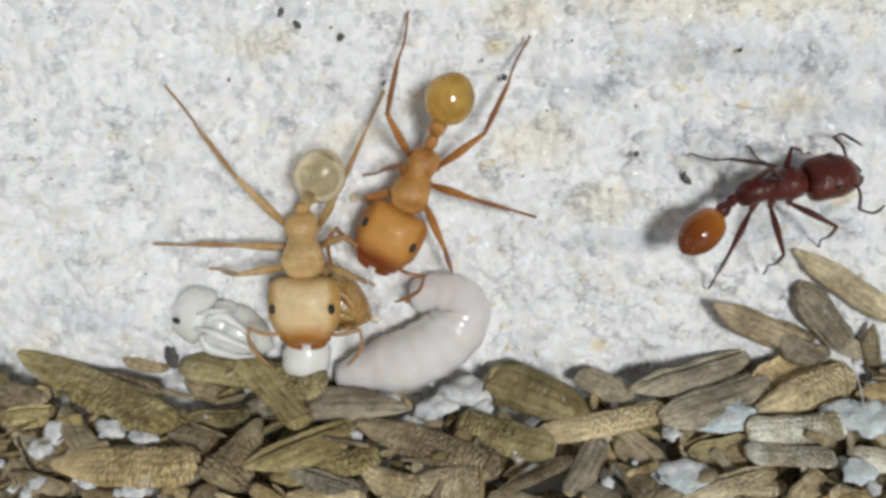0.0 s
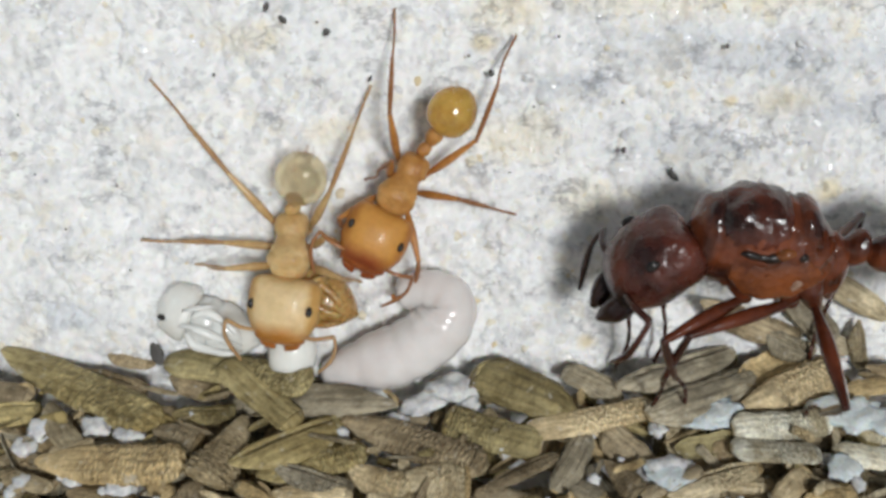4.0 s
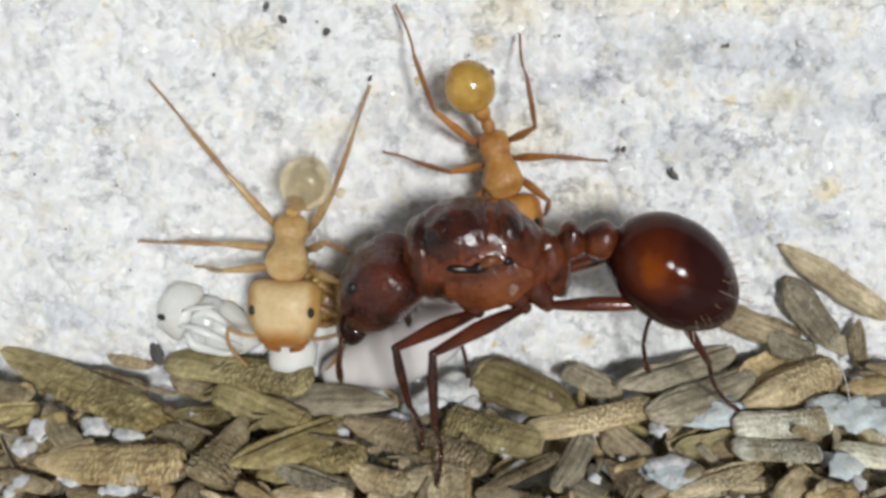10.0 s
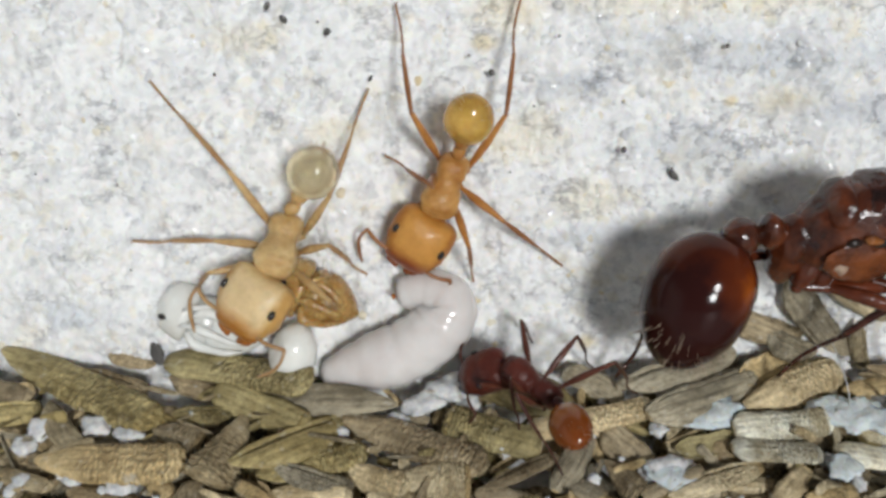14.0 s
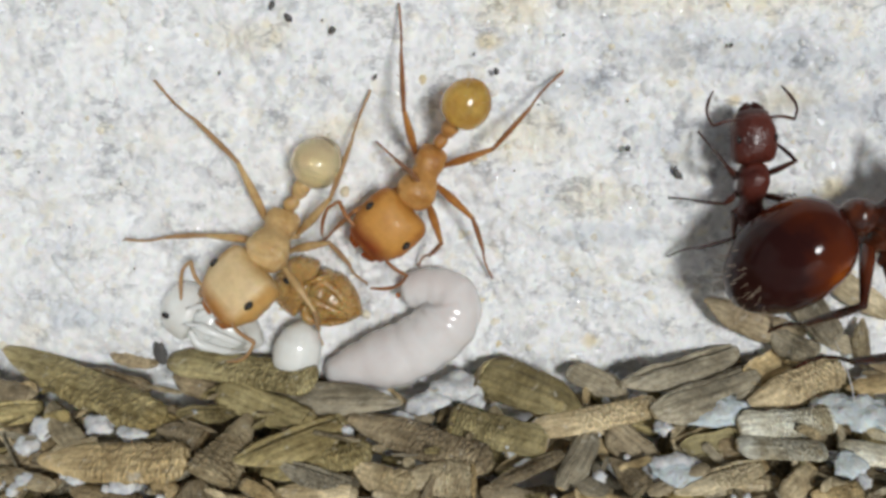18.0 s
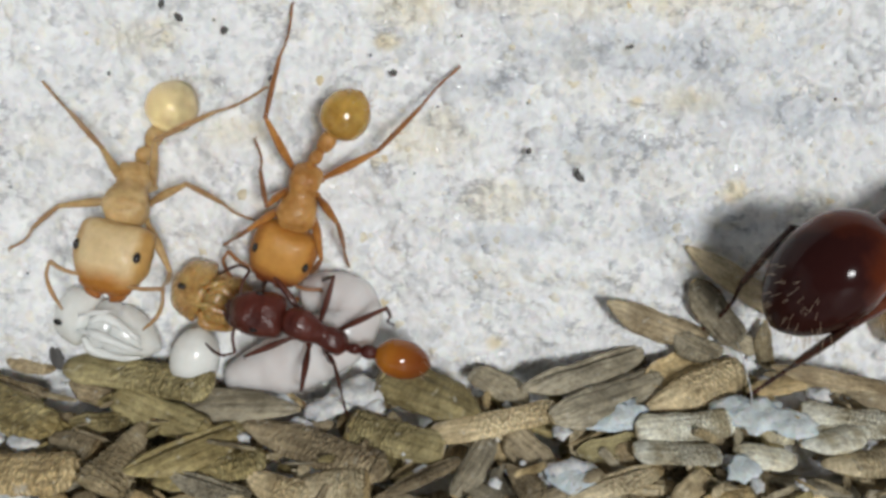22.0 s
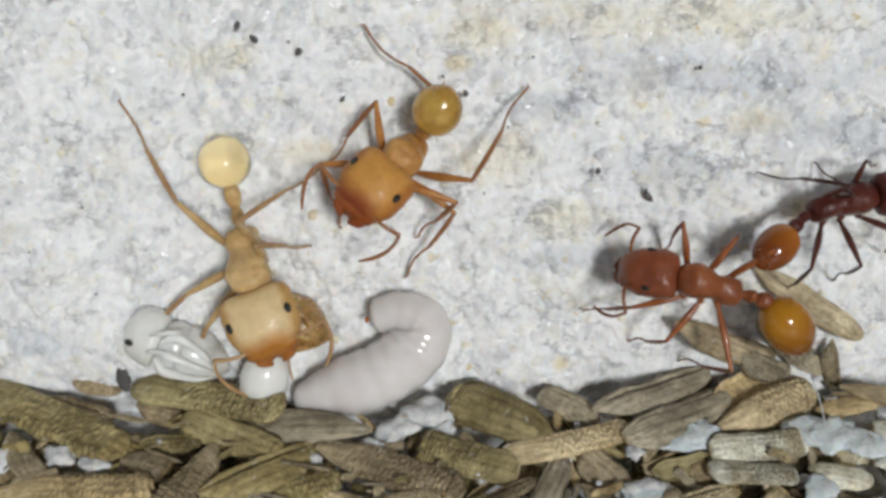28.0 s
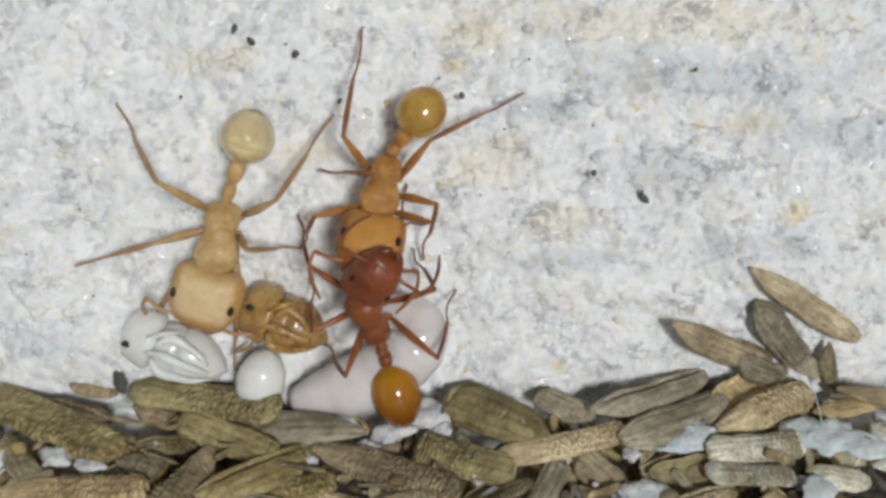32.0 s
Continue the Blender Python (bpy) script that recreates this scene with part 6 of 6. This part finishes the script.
    animate(queen_ant, [
        (0, 22.71, -2.91, 5.18, -0.999, 0.007, 0.046, 0.042, -0.301, 0.953, 34, -50, -2, 8),
        (2.4, 15.65, -2.94, 4.92, -0.773, 0.608, -0.179, -0.292, -0.092, 0.952, 35, -60, 54, 31),
        (3, 9.129, -2.938, 5.054, -0.973, 0.062, 0.223, 0.192, -0.326, 0.926, 37, -50, 8, -13),
        (3.5, 8.77, -2.93, 5.03, -0.984, 0.025, 0.174, 0.159, -0.309, 0.938, 26, -42, 7, -11),
        (5.5, 3.171, -2.808, 5.503, -0.996, 0.063, -0.059, -0.076, -0.31, 0.948, 2, -44, -13, 31),
        (6, 3.033, -3.064, 5.577, -0.994, 0.032, -0.1, -0.103, -0.127, 0.986, 13, -48, -8, 34),
        (7, 4.453, -2.536, 5.912, -0.671, 0.708, -0.218, -0.378, -0.075, 0.923, 21, -52, 34, 55),
        (8, 3.917, -2.809, 5.992, -0.996, -0.063, 0.07, 0.081, -0.194, 0.978, 1, -67, -21, 23),
        (9, 3.168, -3.056, 5.312, -0.989, -0.057, -0.136, -0.138, 0.036, 0.99, 12, -42, -8, 34),
        (9.7, 0.74, -3.118, 4.782, -0.981, 0.108, -0.163, -0.181, -0.192, 0.964, -6, -11, -9, 32),
        (10, 0.888, -2.813, 4.721, -0.995, -0.003, -0.096, -0.093, -0.221, 0.971, -10, -43, -15, 32),
        (10.4, 0.274, -2.861, 4.809, -0.802, 0.595, -0.053, -0.21, -0.198, 0.957, 32, -35, -6, 29),
        (11, 1.835, -2.527, 4.705, -0.462, 0.881, -0.1, -0.446, -0.133, 0.885, 40, -5, 3, 78),
        (12, 4.856, -2.287, 5.718, 0.608, 0.765, 0.21, -0.063, -0.218, 0.974, -44, -25, 9, 74),
        (12.5, 7.674, -2.453, 5.679, 0.889, 0.404, 0.217, -0.056, -0.375, 0.925, 1, 1, -1, 49),
        (13, 9.156, -2.616, 5.593, 0.988, 0.103, 0.113, -0.039, -0.547, 0.836, -20, -26, 38, 41),
        (14, 10.153, -2.586, 5.377, 0.993, 0.048, 0.106, -0.08, -0.386, 0.919, -23, -29, 43, 44),
        (14.5, 10.067, -2.358, 5.407, 0.971, 0.236, -0.029, 0.134, -0.443, 0.887, -23, -29, 42, 58),
        (16.5, 11.855, -2.045, 5.259, 0.971, 0.239, -0.028, 0.127, -0.412, 0.902, -17, -23, 14, 39),
        (17, 12.024, -1.83, 5.037, 0.948, 0.294, -0.123, 0.25, -0.444, 0.86, -17, -23, 29, 41),
        (18, 12.908, -1.757, 5.334, 0.976, 0.217, -0.022, 0.159, -0.637, 0.754, -17, -23, 19, 48),
        (19, 15.067, -1.833, 5.859, 0.996, 0.077, 0.036, 0.005, -0.468, 0.884, -18, -25, 7, 33),
        (20, 16.002, -2.026, 4.937, 0.967, 0.227, -0.115, 0.212, -0.469, 0.857, -15, -21, 16, 34),
        (20.5, 16.08, -1.93, 4.95, 0.987, 0.161, -0.019, 0.088, -0.432, 0.898, -16, -20, 21, 40),
        (21, 16.102, -2.047, 4.72, 0.948, 0.271, -0.17, 0.275, -0.421, 0.864, -14, -17, 33, 42),
        (22, 16.27, -1.972, 4.972, 0.963, 0.226, -0.145, 0.232, -0.431, 0.872, -14, -17, 29, 42),
        (22.5, 16.63, -1.9, 5.18, 0.987, 0.16, -0.015, 0.084, -0.432, 0.898, -16, -20, 25, 42),
        (23, 21.32, -1.93, 4.97, 0.989, 0.145, -0.016, 0.078, -0.434, 0.897, -16, -20, 15, 31),
        (24.2, 21.14, -1.93, 4.93, 0.989, 0.145, -0.015, 0.078, -0.434, 0.897, -16, -20, 19, 34),
        (25.5, 24.38, -1.85, 5.53, 0.99, 0.143, -0.011, 0.073, -0.435, 0.897, -13, -17, 0, 13),
        (32, 24.38, -1.85, 5.53, 0.99, 0.143, -0.011, 0.073, -0.435, 0.897, -13, -17, 0, 13),
    ], {
        (1, 0): [(3, 8.09, -1.81, 0.14), (6, 1.79, -3.04, -0.31), (7, 3.76, -0.55, 0.6), (8, 2.04, -2.92, -0.26), (9, 1.67, -2.96, -0.28), (10, -0.58, -3.64, -0.53), (11, -1.23, -3.18, -0.36)],
        (1, 1): [(6, 1.95, -2.83, -0.23), (7, 2.26, -3.08, -0.32), (8, 2.02, -2.81, -0.23), (9, 2.05, -2.84, -0.24), (10, -0.19, -4.52, -0.85), (11, -0.06, -1.85, 0.12)],
        (1, 2): [(6, 8.04, -2.26, -0.02), (7, 8.0, -2.25, -0.02), (8, 7.96, -2.04, 0.06), (9, 7.93, -2.14, 0.02), (10, 7.94, -2.34, -0.06), (11, 3.77, -4.85, -0.97), (12, 0.01, -3.87, -0.61), (13, 2.86, -1.7, 0.18), (14, 4.75, -1.22, 0.36), (17, 8.27, 0.04, 0.97), (18, 8.91, 0.02, 0.87), (19, 9.92, -0.58, 0.59), (20, 10.07, 0.07, 1.23), (21, 9.97, 0.07, 1.25), (22, 9.98, 0.06, 1.12)],
        (-1, 2): [(6, 12.0, -0.95, 0.45), (7, 11.69, -0.72, 0.54), (8, 11.68, -0.76, 0.52), (9, 12.21, -1.06, 0.41), (10, 5.74, -1.12, 0.39), (11, 9.31, -0.94, 0.45), (12, 8.65, -1.59, 0.22), (13, 7.82, -2.35, -0.06), (14, 9.25, -1.21, 0.36), (17, 9.63, -0.9, 0.47), (18, 9.68, -0.96, 0.45), (19, 10.94, -1.36, 0.3)],
    }, 0.2, 2.4, 24.6, stride=1.3)
    animate(dark_ant, [
        (0, 8.3, -0.41, 5.7, 0.981, 0.027, 0.192, -0.113, -0.727, 0.678, 0, 0, 36, -8),
        (0.5, 10.36, -0.46, 5.38, 0.992, 0.017, 0.121, -0.072, -0.722, 0.688, 2, 2, 32, -16),
        (1, 11.45, -0.47, 5.28, 0.999, 0.006, 0.041, -0.024, -0.719, 0.694, -2, -1, 44, -12),
        (1.5, 11.77, -0.5, 5.07, 0.996, -0.012, -0.084, 0.05, -0.72, 0.692, 4, 3, 31, -13),
        (2.5, 11.77, -0.5, 5.09, 0.995, -0.014, -0.099, 0.058, -0.721, 0.69, 4, 3, 23, -17),
        (3, 16.27, -0.49, 5.14, 0.995, -0.014, -0.099, 0.059, -0.721, 0.69, 4, 3, 22, -16),
        (4, 20.76, -0.49, 5.14, 0.995, -0.014, -0.098, 0.058, -0.721, 0.69, 4, 3, 20, -14),
        (26.5, 21.75, -0.43, 5.58, 0.989, 0.021, 0.147, -0.087, -0.724, 0.685, -7, -5, 23, -11),
        (26.9, 15.18, -0.48, 5.23, 0.95, 0.044, 0.31, -0.178, -0.74, 0.649, -11, -7, 15, -18),
        (27.5, 10.43, -0.5, 5.03, 0.969, 0.034, 0.244, -0.142, -0.732, 0.667, -1, -1, 15, -7),
        (28, 11.24, -0.4, 5.74, 0.969, 0.034, 0.243, -0.124, -0.786, 0.605, -7, -4, 32, -14),
        (28.25, 9.52, -0.38, 5.93, 0.676, 0.103, 0.729, -0.118, -0.963, 0.244, 0, 0, 10, -29),
        (28.5, 7.75, -0.37, 5.97, 0.131, 0.138, 0.982, -0.014, -0.99, 0.141, -6, 0, -18, -28),
        (29, 7.73, -0.43, 5.55, 0.758, 0.091, 0.646, -0.084, -0.969, 0.234, -7, -1, 22, -31),
        (29.5, 10.58, -0.41, 5.68, 0.946, 0.045, 0.32, -0.16, -0.794, 0.586, -8, -5, 11, -25),
        (30, 12.03, -0.36, 6.08, 0.996, 0.012, 0.089, -0.052, -0.721, 0.691, 1, 1, 40, -10),
        (30.5, 13.46, -0.32, 6.32, 0.991, 0.019, 0.133, -0.079, -0.723, 0.687, -1, -1, 25, -20),
        (30.75, 17.4, -0.32, 6.36, 0.975, 0.031, 0.222, -0.13, -0.729, 0.672, -6, -4, 18, -22),
        (31.2, 25.25, -0.32, 6.37, 0.974, 0.031, 0.224, -0.131, -0.73, 0.671, -6, -4, 14, -21),
        (32, 25.25, -0.32, 6.37, 0.974, 0.031, 0.224, -0.131, -0.73, 0.671, -6, -4, 14, -21),
    ], {}, 0.2, 0.0, 32.0, stride=0.8)
    animate(rusty_ant, [
        (0, 18.37, -4.36, -6.58, -0.959, 0.039, 0.281, 0.102, -0.877, 0.47, 4, -1, 80, -76),
        (11, 12.97, -4.11, -4.8, -0.919, 0.055, 0.391, 0.136, -0.885, 0.445, 8, -3, 22, -71),
        (12, 7.39, -5.06, -0.04, -0.976, 0.03, 0.216, 0.079, -0.873, 0.481, -2, 1, 0, -43),
        (12.5, 5.67, -4.23, 0.09, -0.98, 0.027, 0.195, 0.072, -0.872, 0.484, 37, -13, -73, -59),
        (13, 4.9, -3.17, 0.75, -0.873, 0.47, -0.129, -0.467, -0.733, 0.495, 51, -17, -80, -48),
        (13.5, 3.76, -2.91, 0.81, -0.805, 0.569, -0.169, -0.57, -0.66, 0.49, 59, -27, -57, -52),
        (14, 2.28, -2.68, 1.03, -0.713, 0.663, 0.229, -0.371, -0.633, 0.679, 49, -8, -20, -44),
        (14.5, 2.02, -2.46, 1.2, 0.202, 0.909, 0.365, 0.205, -0.403, 0.892, 25, 21, -2, -32),
        (15, 3.05, -1.24, 1.99, 0.849, 0.208, 0.485, 0.071, -0.956, 0.286, 17, 0, 9, -60),
        (15.6, 6.22, -0.74, 3.38, 0.901, 0.06, 0.429, -0.042, -0.973, 0.225, 2, 0, -12, -37),
        (16.4, 10.25, -0.5, 4.36, 0.962, 0.038, 0.271, -0.028, -0.971, 0.237, -1, 0, -9, -37),
        (17, 11.16, -0.42, 4.9, 0.921, 0.054, 0.386, -0.039, -0.973, 0.229, -10, -1, -17, -44),
        (17.4, 9.91, -0.39, 5.14, 0.491, 0.121, 0.863, -0.046, -0.985, 0.165, 0, 0, -33, -50),
        (18, 8.1, -0.33, 5.3, -0.031, 0.139, 0.99, 0.003, -0.99, 0.139, 3, 0, -8, -39),
        (18.2, 6.34, -0.35, 5.43, -0.541, 0.117, 0.833, 0.077, -0.979, 0.188, -1, 0, -35, -47),
        (18.5, 3.96, -0.56, 4.65, -0.964, 0.037, 0.263, 0.096, -0.875, 0.474, 4, -1, -27, -42),
        (19, 3.08, -0.63, 4.11, -0.982, -0.026, -0.185, -0.095, -0.782, 0.616, 6, -4, -25, 14),
        (19.5, 2.57, -0.67, 3.82, -0.996, -0.013, -0.092, -0.048, -0.777, 0.627, -5, 3, -18, -17),
        (20, 3.87, -0.91, 3.61, -0.987, -0.022, -0.159, -0.082, -0.78, 0.62, 29, -16, -3, -28),
        (20.5, 1.35, -1.6, 3, -0.993, 0.017, 0.118, 0.061, -0.778, 0.625, 20, -12, -1, 0),
        (21, -1.32, -1.89, 2.33, -0.995, 0.014, 0.097, 0.05, -0.777, 0.627, 16, -9, 2, -1),
        (21.5, -1.92, -1.87, 2.5, -0.97, 0.034, 0.24, 0.122, -0.786, 0.606, 13, -7, -7, -24),
        (22, -0.74, -1.91, 2.24, -0.888, 0.064, 0.456, 0.218, -0.814, 0.538, 16, -9, 12, -7),
        (22.5, -4.72, -2.12, 2.2, -0.995, 0.014, 0.102, 0.053, -0.778, 0.627, 6, -3, -21, -10),
        (23, -7.39, -2.03, 2.82, -0.913, 0.057, 0.403, 0.14, -0.886, 0.441, 11, -4, -5, -32),
        (23.5, -8.93, -2.02, 2.88, -0.923, 0.054, 0.382, 0.134, -0.884, 0.447, 13, -5, 6, -48),
        (24, -9.02, -2.01, 2.92, -0.955, 0.041, 0.294, 0.106, -0.877, 0.468, 7, -3, -10, -41),
        (24.25, -9.08, -2.27, 2.52, -0.725, -0.096, -0.683, -0.118, -0.958, 0.26, 0, 0, -24, -46),
        (24.5, -6.05, -2.92, 2.19, 0.989, -0.021, -0.147, 0.055, -0.87, 0.49, -3, -1, 4, -59),
        (25, -3.96, -3.42, 0.1, 0.917, -0.056, -0.396, 0.138, -0.886, 0.443, 1, 0, -16, -65),
        (25.5, -0.95, -3.36, 0.54, 0.986, 0.024, 0.168, -0.062, -0.871, 0.488, -11, -4, 7, 3),
        (26.3, 2.56, -3.65, -1.55, 0.913, -0.057, -0.404, 0.14, -0.886, 0.441, -5, -2, 1, -41),
        (27.2, 6.82, -4.09, -4.65, 0.873, -0.068, -0.483, 0.161, -0.895, 0.417, 4, 2, -1, -29),
        (32, 6.82, -4.09, -4.65, 0.873, -0.068, -0.483, 0.161, -0.895, 0.417, 4, 2, -1, -29),
    ], {}, 0.2, 11.0, 27.2, stride=0.8)
    animate(amber_ant, [
        (0, 22.03, -1.84, 2.73, -0.996, 0.012, 0.085, 0.066, -0.519, 0.852, 13, -15, -30, 13),
        (27, 20.38, -1.76, 3.26, -0.996, 0.012, 0.088, 0.068, -0.519, 0.852, 11, -14, -30, 13),
        (27.5, 12.46, -1.76, 3.28, -0.996, 0.013, 0.092, 0.072, -0.519, 0.851, 13, -16, -30, 13),
        (28, 7.564, -1.522, 3.882, -0.959, 0.016, 0.282, 0.14, -0.838, 0.527, 2, -25, -30, 13),
        (28.3, 2.987, -1.647, 3.368, -0.97, -0.216, 0.109, 0.233, -0.707, 0.667, 10, -26, -38, -1),
        (28.6, 1.993, -2.003, 3.083, -0.996, 0.08, -0.034, -0.071, -0.522, 0.85, 20, -20, -35, 14),
        (29, 1.5, -1.85, 2.939, -0.998, 0.057, 0.019, -0.036, -0.824, 0.566, 6, -28, -43, -4),
        (29.5, 0.235, -2.084, 3.066, -0.981, 0.103, 0.163, 0.016, -0.8, 0.599, 25, -30, -27, -4),
        (30, -0.227, -1.968, 2.545, -1, 0.012, 0.02, -0.001, -0.887, 0.463, 10, -30, -47, -11),
        (30.5, -0.646, -1.819, 2.932, -0.69, -0.271, 0.671, 0.677, -0.57, 0.467, 48, 0, -36, -18),
        (31, -0.975, -1.717, 2.735, -0.677, -0.23, 0.699, 0.129, -0.972, -0.195, -12, 27, -20, -36),
        (31.5, -1.151, -1.588, 2.991, -0.364, -0.339, 0.867, 0.148, -0.941, -0.305, -30, 12, -9, -23),
        (32, -1.148, -1.615, 3.145, -0.276, -0.246, 0.929, -0.085, -0.957, -0.278, -50, 15, 3, -33),
    ], {}, 0.2, 27.0, 32.0, stride=0.8)
    # the seed that the queen knocks over
    walk(tipped_seed, [(0.0, HEAP @ mm(-5.00, -1.51, 0.95, -20, 6, -48.1)), (3.7, HEAP @ mm(-5.00, -1.51, 0.95, -20, 6, -48.1)), (4.5, HEAP @ mm(-4.94, -1.92, 0.5, 10, 0, -25.5)), (32.0, HEAP @ mm(-4.94, -1.92, 0.5, 10, 0, -25.5))])


motions()
